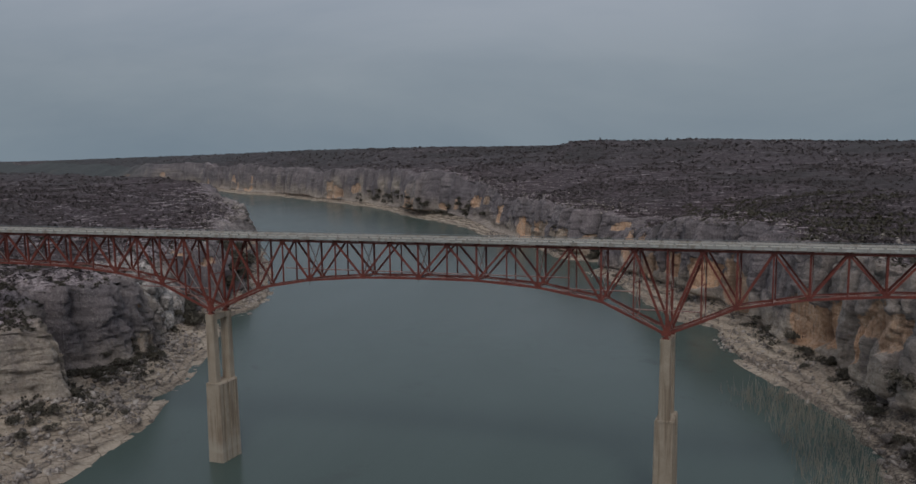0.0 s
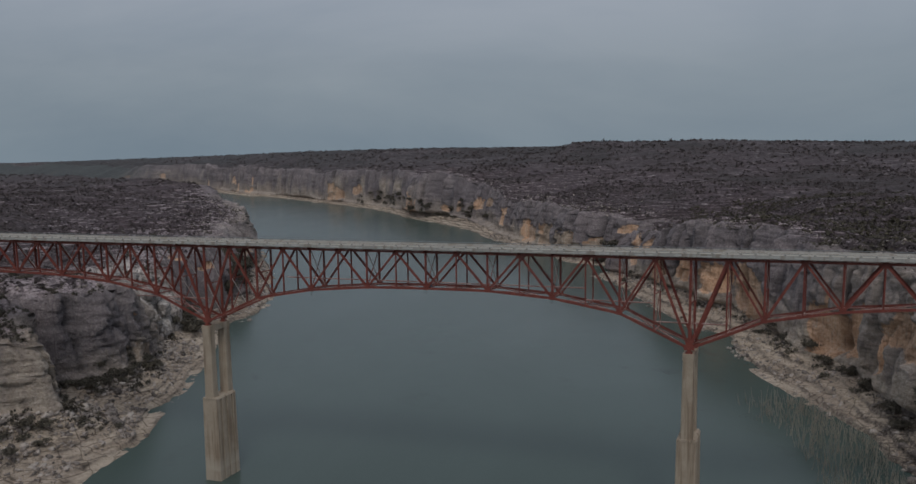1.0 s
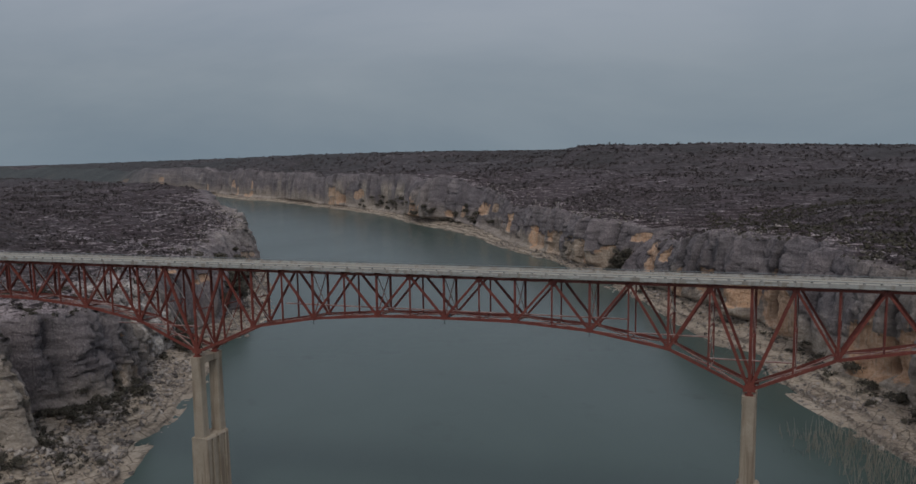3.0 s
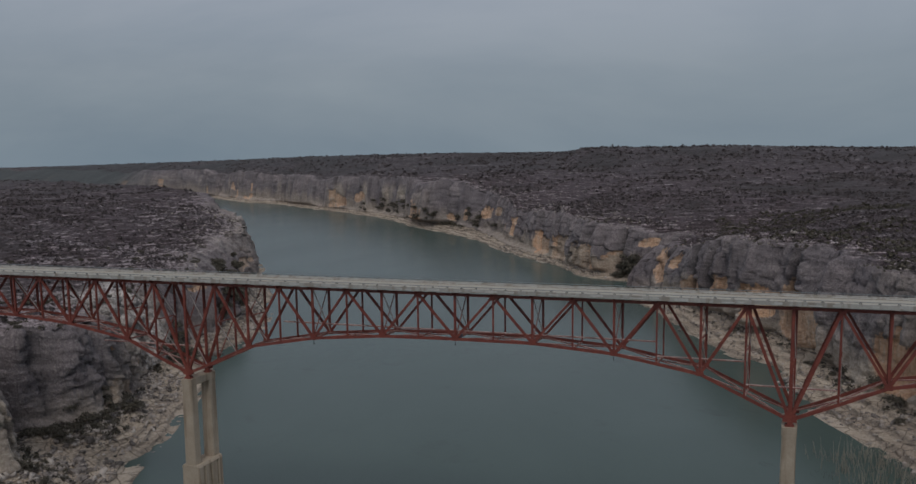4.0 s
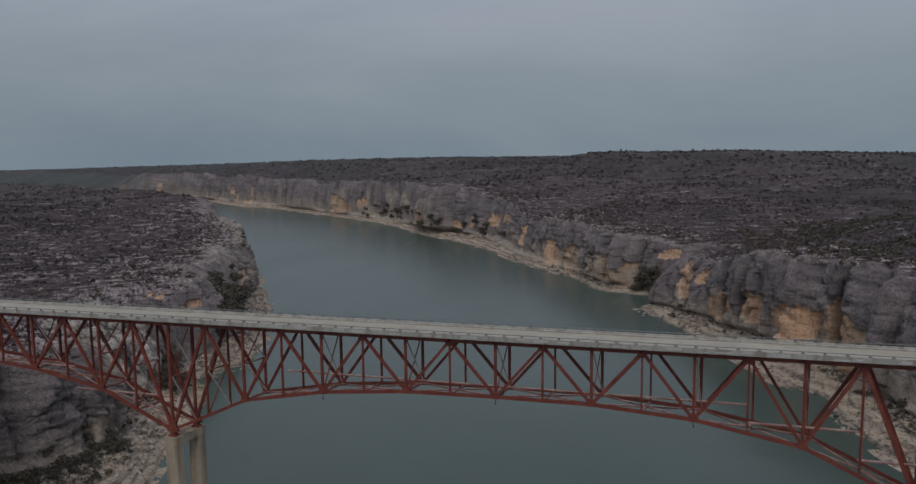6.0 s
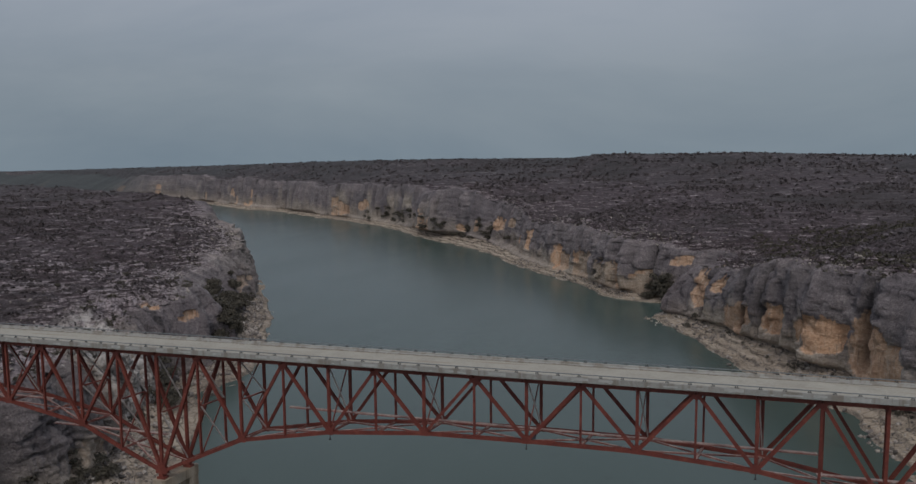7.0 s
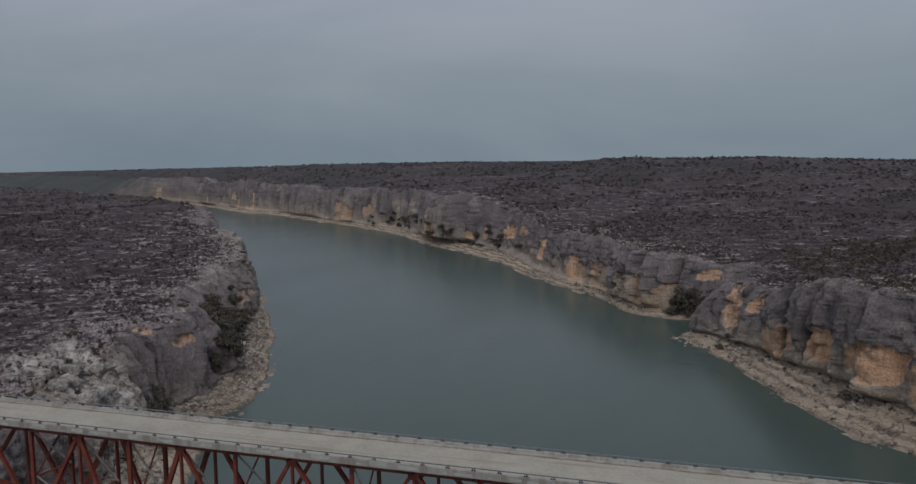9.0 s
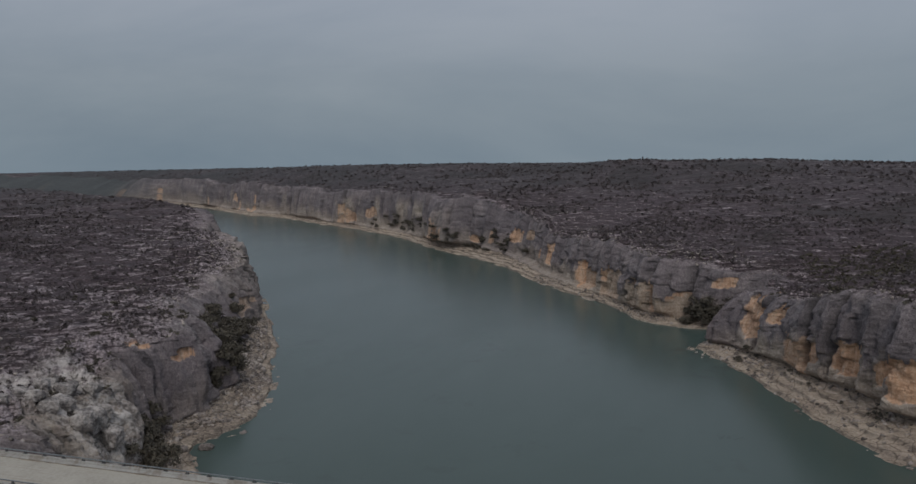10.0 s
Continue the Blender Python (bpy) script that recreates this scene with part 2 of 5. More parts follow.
def leaf_material(name, dark, light):
    m, t, b = material(name, 0.8)
    geo_n = t.nodes.new("ShaderNodeNewGeometry")
    f = mix(t, 0.35, geo_n.outputs["Random Per Island"], noise_fac(t, geo_n.outputs["Position"], 0.05, 4, 0.6))
    t.links.new(ramp(t, [(0.1, dark), (0.9, light)], f).outputs[0], b.inputs["Base Color"])
    return m


def steel_material():
    m, t, b = material("red_oxide_paint", 0.62)
    pos = world_pos(t)
    f = mix(t, 0.5, noise_fac(t, pos, 0.5, 5, 0.6), noise_fac(t, pos, 3.0, 6, 0.7))
    t.links.new(ramp(t, [(0.35, (0.115, 0.026, 0.020)), (0.52, (0.185, 0.042, 0.029)), (0.68, (0.28, 0.085, 0.058))], f).outputs[0], b.inputs["Base Color"])
    bump(t, b, f, 0.2, 0.02)
    return m


def chalky_material():
    """Paint faded and whitened by droppings and dust on the bracing."""
    m, t, b = material("faded_red_paint", 0.8)
    pos = world_pos(t)
    f = mix(t, 0.5, noise_fac(t, pos, 0.7, 5, 0.6), noise_fac(t, pos, 2.5, 6, 0.7))
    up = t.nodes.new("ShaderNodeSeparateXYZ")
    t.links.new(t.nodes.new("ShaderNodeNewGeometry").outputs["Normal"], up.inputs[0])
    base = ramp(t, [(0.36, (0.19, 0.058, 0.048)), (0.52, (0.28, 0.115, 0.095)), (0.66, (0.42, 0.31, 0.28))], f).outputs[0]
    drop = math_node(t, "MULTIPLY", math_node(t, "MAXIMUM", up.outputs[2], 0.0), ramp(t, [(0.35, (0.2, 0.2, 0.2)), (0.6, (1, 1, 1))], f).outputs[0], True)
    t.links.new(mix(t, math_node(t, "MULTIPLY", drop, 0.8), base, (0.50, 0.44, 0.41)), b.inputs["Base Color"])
    return m


def concrete_material(name, tones, dark_mark=(0.30, 0.22, 0.15), tide=False):
    m, t, b = material(name, 0.88)
    pos = world_pos(t)
    f = mix(t, 0.5, noise_fac(t, pos, 0.35, 6, 0.6), noise_fac(t, pos, 4.0, 6, 0.7))
    col = ramp(t, list(zip((0.28, 0.5, 0.72), tones)), f).outputs[0]
    run = noise_fac(t, pos, 0.9, 5, 0.6, (1, 1, 0.06))
    # brown stain runs down the concrete
    col = mix(t, ramp(t, [(0.50, (0, 0, 0)), (0.62, (0.75, 0.75, 0.75))], run).outputs[0], col, dark_mark)
    if tide:
        # lime left by higher water levels, in bands with ragged edges
        up = t.nodes.new("ShaderNodeSeparateXYZ")
        t.links.new(pos, up.inputs[0])
        level = math_node(t, "ADD", math_node(t, "MULTIPLY", up.outputs[2], 0.04), math_node(t, "MULTIPLY", math_node(t, "SUBTRACT", run, 0.5), 0.10))
        band = ramp(t, [(0.06, (0.10, 0.10, 0.10)), (0.10, (0.55, 0.55, 0.55)), (0.24, (0.35, 0.35, 0.35)), (0.27, (0.75, 0.75, 0.75)), (0.34, (0.45, 0.45, 0.45)), (0.40, (0.0, 0.0, 0.0))], level).outputs[0]
        col = mix(t, band, col, (0.45, 0.395, 0.325))
        col = mix(t, ramp(t, [(0.055, (0.85, 0.85, 0.85)), (0.085, (0, 0, 0))], level).outputs[0], col, (0.14, 0.115, 0.085))
    t.links.new(col, b.inputs["Base Color"])
    bump(t, b, f, 0.3, 0.03)
    return m


def road_material():
    m, t, b = material("worn_concrete_road", 0.9)
    pos = world_pos(t)
    f = mix(t, 0.5, noise_fac(t, pos, 0.25, 6, 0.6), noise_fac(t, pos, 2.5, 6, 0.7))
    col = ramp(t, [(0.32, (0.285, 0.265, 0.225)), (0.5, (0.385, 0.36, 0.31)), (0.68, (0.455, 0.43, 0.375))], f).outputs[0]
    tyre = noise_fac(t, pos, 0.6, 5, 0.65, (0.09, 1.9, 1))
    col = mix(t, ramp(t, [(0.56, (0, 0, 0)), (0.66, (0.6, 0.6, 0.6))], tyre).outputs[0], col, (0.27, 0.215, 0.165))
    t.links.new(col, b.inputs["Base Color"])
    return m


def water_material():
    m, t, b = material("lake_water", 0.09)
    pos = world_pos(t)
    f = noise_fac(t, pos, 0.012, 5, 0.6, (1, 0.55, 1), 0.6)
    weed = noise_fac(t, pos, 0.045, 6, 0.62, (1, 1, 1), 0.3)
    body = ramp(t, [(0.3, (0.059, 0.087, 0.079)), (0.7, (0.073, 0.104, 0.096))], f).outputs[0]
    t.links.new(mix(t, ramp(t, [(0.60, (0, 0, 0)), (0.70, (0.5, 0.5, 0.5))], weed).outputs[0], body, (0.052, 0.070, 0.066)), b.inputs["Base Color"])
    b.inputs["IOR"].default_value = 1.33
    b.inputs["Specular IOR Level"].default_value = 0.42
    r = noise_fac(t, pos, 0.02, 4, 0.6, (1, 0.35, 1), 0.5)
    t.links.new(ramp(t, [(0.35, (0.20, 0.20, 0.20)), (0.7, (0.26, 0.26, 0.26))], r).outputs[0], b.inputs["Roughness"])
    w = math_node(t, "ADD", noise_fac(t, pos, 1.1, 4, 0.6), noise_fac(t, pos, 0.3, 3, 0.5))
    bump(t, b, w, 0.10, 0.30)
    return m


def plain_material(name, a, c, scale=3.0, rough=0.7, metal=0.0):
    m, t, b = material(name, rough, metal)
    f = noise_fac(t, world_pos(t), scale, 6, 0.65)
    t.links.new(ramp(t, [(0.3, a), (0.7, c)], f).outputs[0], b.inputs["Base Color"])
    return m


ROCK = rock_material()
STONE = stone_material("boulder_limestone", ((0.098, 0.084, 0.077), (0.275, 0.238, 0.216), (0.475, 0.42, 0.378)))
KNOB = stone_material("weathered_white_limestone", ((0.13, 0.117, 0.113), (0.44, 0.405, 0.38), (0.66, 0.62, 0.585)))
SCRUB = leaf_material("scrub_foliage", (0.041, 0.034, 0.037), (0.116, 0.094, 0.092))
BUSH = leaf_material("bush_foliage", (0.038, 0.034, 0.028), (0.125, 0.108, 0.080))
OLIVE = leaf_material("olive_brush", (0.036, 0.032, 0.024), (0.092, 0.080, 0.052))
STEEL, CHALK = steel_material(), chalky_material()
PIER_C = concrete_material("pier_concrete", ((0.27, 0.22, 0.165), (0.37, 0.305, 0.235), (0.46, 0.39, 0.31)), (0.20, 0.145, 0.10), True)
DECK_C = concrete_material("deck_concrete", ((0.25, 0.242, 0.225), (0.35, 0.34, 0.318), (0.45, 0.44, 0.415)), (0.23, 0.20, 0.165))
PATCH = plain_material("repair_mortar", (0.36, 0.355, 0.34), (0.50, 0.495, 0.475), 1.2, 0.9)
SILT = plain_material("gutter_silt", (0.10, 0.072, 0.048), (0.30, 0.245, 0.19), 0.7, 0.95)
GREY = plain_material("grey_enamel", (0.10, 0.10, 0.125), (0.16, 0.155, 0.185), 2.0, 0.5)
ROAD, WATER = road_material(), water_material()
RAIL = plain_material("galvanised_rail", (0.16, 0.18, 0.19), (0.28, 0.30, 0.31), 4.0, 0.5, 0.4)
BARK = plain_material("dead_reed", (0.22, 0.20, 0.17), (0.42, 0.39, 0.33), 2.0, 0.9)
PALE = plain_material("whitened_steel", (0.36, 0.29, 0.265), (0.62, 0.58, 0.55), 1.5, 0.8)
DARK = plain_material("dark_iron", (0.05, 0.05, 0.055), (0.10, 0.10, 0.10), 4.0, 0.6, 0.3)

# ------------------------------------------------------------------ noise for shapes


def hash3(i, j, k, seed):
    h = (i * 374761393 + j * 668265263 + k * 2147483647 + seed * 144269) & 0xFFFFFFFF
    h = ((h ^ (h >> 13)) * 1274126177) & 0xFFFFFFFF
    h = ((h ^ (h >> 16)) * 2246822519) & 0xFFFFFFFF
    return ((h ^ (h >> 15)) & 0xFFFFFF) / float(0xFFFFFF)


def vnoise(x, y, z, seed=0):
    x, y, z = np.broadcast_arrays(np.asarray(x, float), np.asarray(y, float), np.asarray(z, float))
    fi, fj, fk = np.floor(x), np.floor(y), np.floor(z)
    i, j, k = fi.astype(np.int64), fj.astype(np.int64), fk.astype(np.int64)
    u, v, w = x - fi, y - fj, z - fk
    u, v, w = u * u * (3 - 2 * u), v * v * (3 - 2 * v), w * w * (3 - 2 * w)
    out = 0
    for a in (0, 1):
        for b in (0, 1):
            for c in (0, 1):
                g = (u if a else 1 - u) * (v if b else 1 - v) * (w if c else 1 - w)
                out = out + g * hash3(i + a, j + b, k + c, seed)
    return out * 2 - 1


def fbm(x, y, z, seed=0, octaves=4, gain=0.5):
    out, amp, f = 0, 1.0, 1.0
    for o in range(octaves):
        out = out + amp * vnoise(x * f, y * f, z * f, seed + o * 17)
        amp, f = amp * gain, f * 2.03
    return out


def smooth(a, b, x):
    t = np.clip((x - a) / (b - a), 0, 1)
    return t * t * (3 - 2 * t)


# ------------------------------------------------------------------ the gorge
WATER_Z = 3.5


def resample(rows, spacing):
    """Rows of numbers along a bank, drawn as a smooth line with a given spacing (metres) at each row."""
    p = np.array(rows, float)
    n = len(p)
    out = []
    for i in range(n - 1):
        p0, p1, p2, p3 = p[max(i - 1, 0)], p[i], p[i + 1], p[min(i + 2, n - 1)]
        steps = max(1, int(round(np.hypot(*(p2 - p1)[:2]) / spacing(p1))))
        for t in np.arange(steps) / steps:
            out.append(0.5 * (2 * p1 + (p2 - p0) * t + (2 * p0 - 5 * p1 + 4 * p2 - p3) * t * t + (3 * p1 - p0 - 3 * p2 + p3) * t ** 3))
    out.append(p[-1])
    return np.array(out)


def blurred(a, s, width):
    """a, blurred along the arc length s with a Gaussian of that width."""
    out = np.empty_like(a)
    for i in range(len(s)):
        lo, hi = np.searchsorted(s, (s[i] - 3 * width, s[i] + 3 * width))
        w = np.exp(-0.5 * ((s[lo:hi] - s[i]) / width) ** 2) * np.gradient(s)[lo:hi] if hi - lo > 1 else np.ones(hi - lo)
        out[i] = (a[lo:hi] * w[:, None]).sum(0) / w.sum()
    return out


def plateau(x, y, side):
    """Height of the tableland away from the rims."""
    if side > 0:
        far = np.hypot(x - 100, y + 100)
        az_ = np.degrees(np.arctan2(x - 100, y + 100))
        base = 47 + 16 * smooth(350, 900, far)
        base = base + 14 * smooth(40, 130, x - 130 + 0.45 * (y - 200)) * smooth(420, 260, y)
        # the land climbs to a long swell, and to a flat-topped mesa, then falls away behind them
        swell = np.interp(az_, (-45, -32, -20, -15, -9), (77, 75.5, 80.3, 80.2, 80))
        base = base + (swell - 63) * smooth(900, 1430, far)
        mesa = smooth(-8.7, -7.2, az_) * smooth(800, 1080, far)
        base = base + mesa * (np.interp(az_, (-8, -5, -3, 3.5, 12.6, 20), (87.3, 88.2, 87.6, 88.2, 82.6, 82)) - base)
        base = base - 62 * smooth(1560 - 330 * mesa, 2700 - 500 * mesa, far)
        # a long even slope down towards the plain up the river
        base = base + smooth(-25, -31, az_) * smooth(1250, 1700, far) * (99 - np.interp(az_, (-47, -32, -26), (0.0178, 0.0158, 0.0145)) * far - base)
        return base + 2.5 * fbm(x / 180, y / 180, 0.3, 5, 3) * (1 - 0.75 * smooth(700, 1100, far))
    far = np.hypot(x + 60, y - 60)
    base = 44 + 10 * smooth(30, 190, far) + 2.0 * fbm(x / 90, y / 90, 0.7, 9, 3) + 0.0025 * np.clip(far - 300, 0, 1200) - 11 * smooth(330, 640, far) * (1 - 0.45 * smooth(900, 1400, far))
    return base - 8 * smooth(520, 1000, far) - 30 * smooth(1300, 2400, far)


def blocks(u, v, seed):
    """Jittered cells over (u, v): nearness to the joint between cells, two random values and the centre's v of each cell."""
    iu, iv = np.floor(u).astype(np.int64), np.floor(v).astype(np.int64)
    f1, f2 = np.full(u.shape, 9.0), np.full(u.shape, 9.0)
    a1, a2, mid_v = np.zeros(u.shape), np.zeros(u.shape), np.zeros(u.shape)
    for a in (-1, 0, 1):
        for b in (-1, 0, 1):
            cu, cv = iu + a, iv + b
            pu, pv = cu + 0.1 + 0.8 * hash3(cu, cv, 0, seed), cv + 0.1 + 0.8 * hash3(cu, cv, 1, seed)
            dist = np.hypot(pu - u, pv - v)
            near = dist < f1
            f2 = np.where(near, f1, np.minimum(f2, dist))
            f1 = np.where(near, dist, f1)
            a1 = np.where(near, hash3(cu, cv, 2, seed), a1)
            a2 = np.where(near, hash3(cu, cv, 3, seed), a2)
            mid_v = np.where(near, pv, mid_v)
    return f2 - f1, a1, a2, mid_v


def bank_mesh(name, rows, side, spacing, far_dir):
    """One bank as one sheet, from under the water over ledges and wall to the horizon.
    rows: x, y at the waterline, ledge width, height of the wall's foot and top, setback of the wall's top."""
    r = resample(rows, spacing)
    W = r[:, :2]
    s = np.r_[0, np.cumsum(np.hypot(*np.diff(W, axis=0).T))]
    soft = blurred(W, s, 45.0)
    tan = np.gradient(soft, axis=0) / np.gradient(s)[:, None]
    tan /= np.linalg.norm(tan, axis=1)[:, None]
    nrm = np.c_[tan[:, 1], -tan[:, 0]] * side
    nrm = blurred(nrm, s, 45.0)
    nrm /= np.linalg.norm(nrm, axis=1)[:, None]
    B = soft + nrm * 170
    fars = nrm if far_dir is None else np.tile(np.array(far_dir) / np.hypot(*far_dir), (len(s), 1))
    fars = blurred(fars, s, 160.0)
    fars /= np.linalg.norm(fars, axis=1)[:, None]
    if side > 0:
        slim = 1 - 0.38 * smooth(330, 420, r[:, 1])
        r[:, 2] *= slim
        r[:, 3] = WATER_Z + (r[:, 3] - WATER_Z) * slim
    w, zf, zt, lean = (r[:, i][:, None] for i in (2, 3, 4, 5))
    S = s[:, None]
    zt = zt + 1.4 * fbm(S / 16, 0, 0, 21, 4) + 1.8 * vnoise(S / 60, 3, 0, 22) + 5.0 * smooth(380, 600, r[:, 1:2]) * fbm(S / 75, 2, 0, 25, 3)
    w = w * (1 + 0.16 * fbm(S / 14, 7, 0, 23, 3))
    lean = lean + 2.0 * np.abs(fbm(S / 22, 5, 0, 24, 3))
    lip_w = 13.0 if side > 0 else 20.0
    lip_h = 3.0 if side > 0 else 5.5
    nb, nc, nl = 46, 62, 20 if side > 0 else 28
    ub = np.linspace(-0.22, 1, nb)[None, :]
    uc = (np.arange(1, nc + 1) / nc)[None, :]
    ul = (np.arange(1, nl + 1) / nl)[None, :] ** 1.15
    top_d = np.geomspace(1.0, 4300 / lip_w, 92)[None, 1:] * lip_w
    # ledges by the water
    d_b = w * ub
    z_b = WATER_Z + np.where(ub < 0, ub * 14, (zf - WATER_Z) * np.clip(ub, 0, 1) ** 1.1)
    # the wall
    gentle = smooth(10, 20, lean)
    d_c = w + lean * uc ** (2.5 - 1.3 * gentle)
    z_c = zf + (zt - zf) * uc
    # the broken lip, then the tableland
    d_l = w + lean + lip_w * ul
    z_l = zt + lip_h * ul
    d_t = w + lean + top_d
    zone = np.concatenate([0 * d_b + 0.0, 0 * d_c + 1.0, 0 * d_l + 1.0 + 0.75 * ul, 0 * d_t + 2.0], 1)
    rel = np.concatenate([0 * d_b, 0 * d_c + uc, 0 * d_l + 1, 0 * d_t + 1], 1)
    run = np.concatenate([0 * d_b + ub, 0 * d_c + 1, 0 * d_l + 1, 0 * d_t + 1], 1)
    d = np.concatenate([d_b, d_c, d_l, d_t], 1)
    z = np.concatenate([z_b, z_c, z_l, np.broadcast_to(zt + lip_h, d_t.shape)], 1)
    behind = d - (w + lean)

    def plan(dd):
        t_near = np.clip(dd / 170.0, None, 1.0)[..., None]
        p = W[:, None] + (B - W)[:, None] * t_near
        return p + fars[:, None] * np.clip(dd - 170, 0, None)[..., None]

    P = plan(d)
    x, y = P[..., 0], P[..., 1]
    # tableland takes over from the rim
    blend = smooth(0, 130, behind - 10)
    ground = plateau(x, y, side)
    z = np.where(zone >= 2, z + (ground - z) * blend, z)
    # terraces of thin ledges on the tableland, broken by noise
    onto = np.where(zone > 1.001, 1.0, 0.0) * smooth(1.0, 8.0, behind)
    rough = 1.3 * fbm(x / 22, y / 22, 0.1, 31, 4) + 0.5 * fbm(x / 5, y / 5, 0.4, 33, 3)
    z = z + onto * rough * (1 - 0.6 * smooth(600, 2500, d))
    tz = z / 1.9 + 0.8 * vnoise(x / 30, y / 30, 2.0, 35) + 0.25 * vnoise(x / 6, y / 6, 1.0, 36)
    stair = (np.floor(tz) + smooth(0.62, 1.0, tz - np.floor(tz)) - tz) * 1.9
    z = z + onto * 0.9 * stair * (1 - smooth(300, 900, d))
    # wall relief: pillars between slots, arched hollows under them, beds that jut and shrink back
    wall = np.where((zone > 0.5) & (zone <= 1.75), 1.0, 0.0)
    foot = smooth(0.0, 0.10, rel) * wall
    width = (14.0 + 18.0 * smooth(450, 900, y[:, :1])) * (0.75 + 0.5 * vnoise(S / 45, 4, 0, 54))
    U = np.cumsum(np.gradient(s)[:, None] / width, 0)
    U = U + 0.9 * vnoise(U * 0.45, 1, 0, 55) + 0.13 * vnoise(x / 9, y / 9, z / 9, 56)
    ci = np.floor(U).astype(np.int64)
    f = U - ci
    zero = np.zeros_like(ci)
    r1, r2, r3, r4 = (hash3(ci, zero, 0, 57 + k) for k in range(4))
    edge = np.minimum(f, 1 - f)
    slot_of = hash3(np.where(f < 0.5, ci, ci + 1), zero, 0, 61)
    slot = -smooth(0.13, 0.02, edge) * (0.3 + 7.0 * smooth(0.4, 1.0, slot_of)) * (0.4 + 0.6 * smooth(0.05, 0.5, rel))
    told = 1 - 0.75 * smooth(600, 520, y) if side > 0 else 1.0  # known clefts and alcoves take over from chance ones here
    slot = slot * told
    mid_wall = plan(w + 0.3 * lean)[:, 0]

    def along(px, py):
        return s[((mid_wall - np.array([px, py])) ** 2).sum(1).argmin()]

    cleft = np.zeros_like(z)
    for px, py, half, deep in (CLEFTS_EAST if side > 0 else CLEFTS_WEST):
        off_s = np.abs(S + 0.8 * vnoise(z / 7, px, 0, 80) + 0.4 * vnoise(x / 2, y / 2, z / 3, 82) - along(px, py))
        slot = slot - deep * smooth(half, 0.25 * half, off_s) * smooth(0.02, 0.2, rel)
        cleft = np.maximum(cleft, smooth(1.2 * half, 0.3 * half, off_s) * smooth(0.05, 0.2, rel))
    alcove, tone = np.zeros_like(z), np.zeros_like(z)
    wider = 1.5 if side > 0 else 0.1
    ragged = 0.42 * fbm(S / 2.6, z / 10, 0.4, 83, 4)
    for px, py, lo, hi, half, warm in (ALCOVES_EAST + ALCOVES_FAR if side > 0 else ALCOVES_WEST):
        qu = (S - along(px, py)) / (half + wider)
        qv = (z - 0.5 * (lo + hi)) / (0.5 * (hi - lo) + wider) + ragged + 0.25 * qu * math.sin(px)
        m_ = smooth(1.12, 0.86, (np.abs(qu) ** 2.6 + np.abs(qv) ** 2.6) ** (1 / 2.6) + 0.6 * ragged)
        tone = np.where(m_ > alcove, warm, tone)
        alcove = np.maximum(alcove, m_)
    pillar = (r1 - 0.5) * 4.0 + 1.0 * (1 - (2 * f - 1) ** 4)
    # rounded blocks between joints; the low ones may be hollowed to fresh ochre rock
    tall = 17.0 if side > 0 else 9.0 + 9.0 * smooth(95, 130, y)
    jog = 0.35 * fbm(x / 7, y / 7, z / 7, 58, 3)
    gap, ra, rb, mv = blocks(U * (1.2 if side > 0 else 1.9) + 0.7 * jog, (z - zf) / tall + jog * 0.45, 71)
    centre = mv * tall / (zt - zf)
    likely = 0.32 + 0.36 * vnoise(S / 70, 2, 0, 53) + (0.3 * smooth(215, 150, y) + 0.35 * smooth(130, 95, y)) * (side > 0)
    arch = smooth(0.02, 0.16, gap) * (rb < likely) * smooth(0.62, 0.50, centre - 0.25 * smooth(130, 95, y) * (side > 0)) * smooth(0.66, 0.56, rel + 0.12 * jog - 0.25 * smooth(130, 95, y) * (side > 0)) * smooth(0.0, 0.05, rel)
    arch = arch * smooth(560, 640, y) * (vnoise(S / 31, 8, 0, 59) > 0.4) if side > 0 else arch * 0
    tone = np.where(alcove > 0.02, tone, 0.75)
    arch = np.maximum(arch, alcove)
    pillow = ((3.2 if side > 0 else 3.4 - 1.0 * smooth(95, 130, y)) * (ra - 0.5) + (1.0 if side > 0 else 0.9) * smooth(0.0, 0.25, gap)) * (0.45 + 0.55 * smooth(0.05, 0.35, rel))
    butt = 5.0 * fbm(x / 38, y / 38, z / 160, 41, 3) + 12.0 * smooth(300, 500, y) * fbm(x / 85, y / 85, 0.2, 42, 2)
    ribs = fbm(x / 5.0, y / 5.0, z / 45, 43, 3)
    warped = z + 3.0 * vnoise(0 * z, 0 * z + 3, z / 6.0, 46) + 3.2 * vnoise(x / 22, y / 22, z / 25, 47)
    bed = warped / (6.0 if side > 0 else 3.4)
    bi = np.floor(bed).astype(np.int64)
    bf = bed - bi
    block = np.floor(S / (9.0 if side > 0 else 6.5) + 3.0 * hash3(bi, zero, 1, 48)).astype(np.int64)
    beds = (hash3(bi, block, 0, 3) - 0.5) * (1.3 if side > 0 else 1.3) - (0.7 if side > 0 else 0.4) * smooth(0.12, 0.0, np.minimum(bf, 1 - bf)) * (hash3(bi, block, 1, 5) < 0.5)
    beds = beds * (0.35 + 0.65 * smooth(0.25, 0.7, rel)) * (1 - 0.6 * smooth(40, 30, y) * (side < 0))
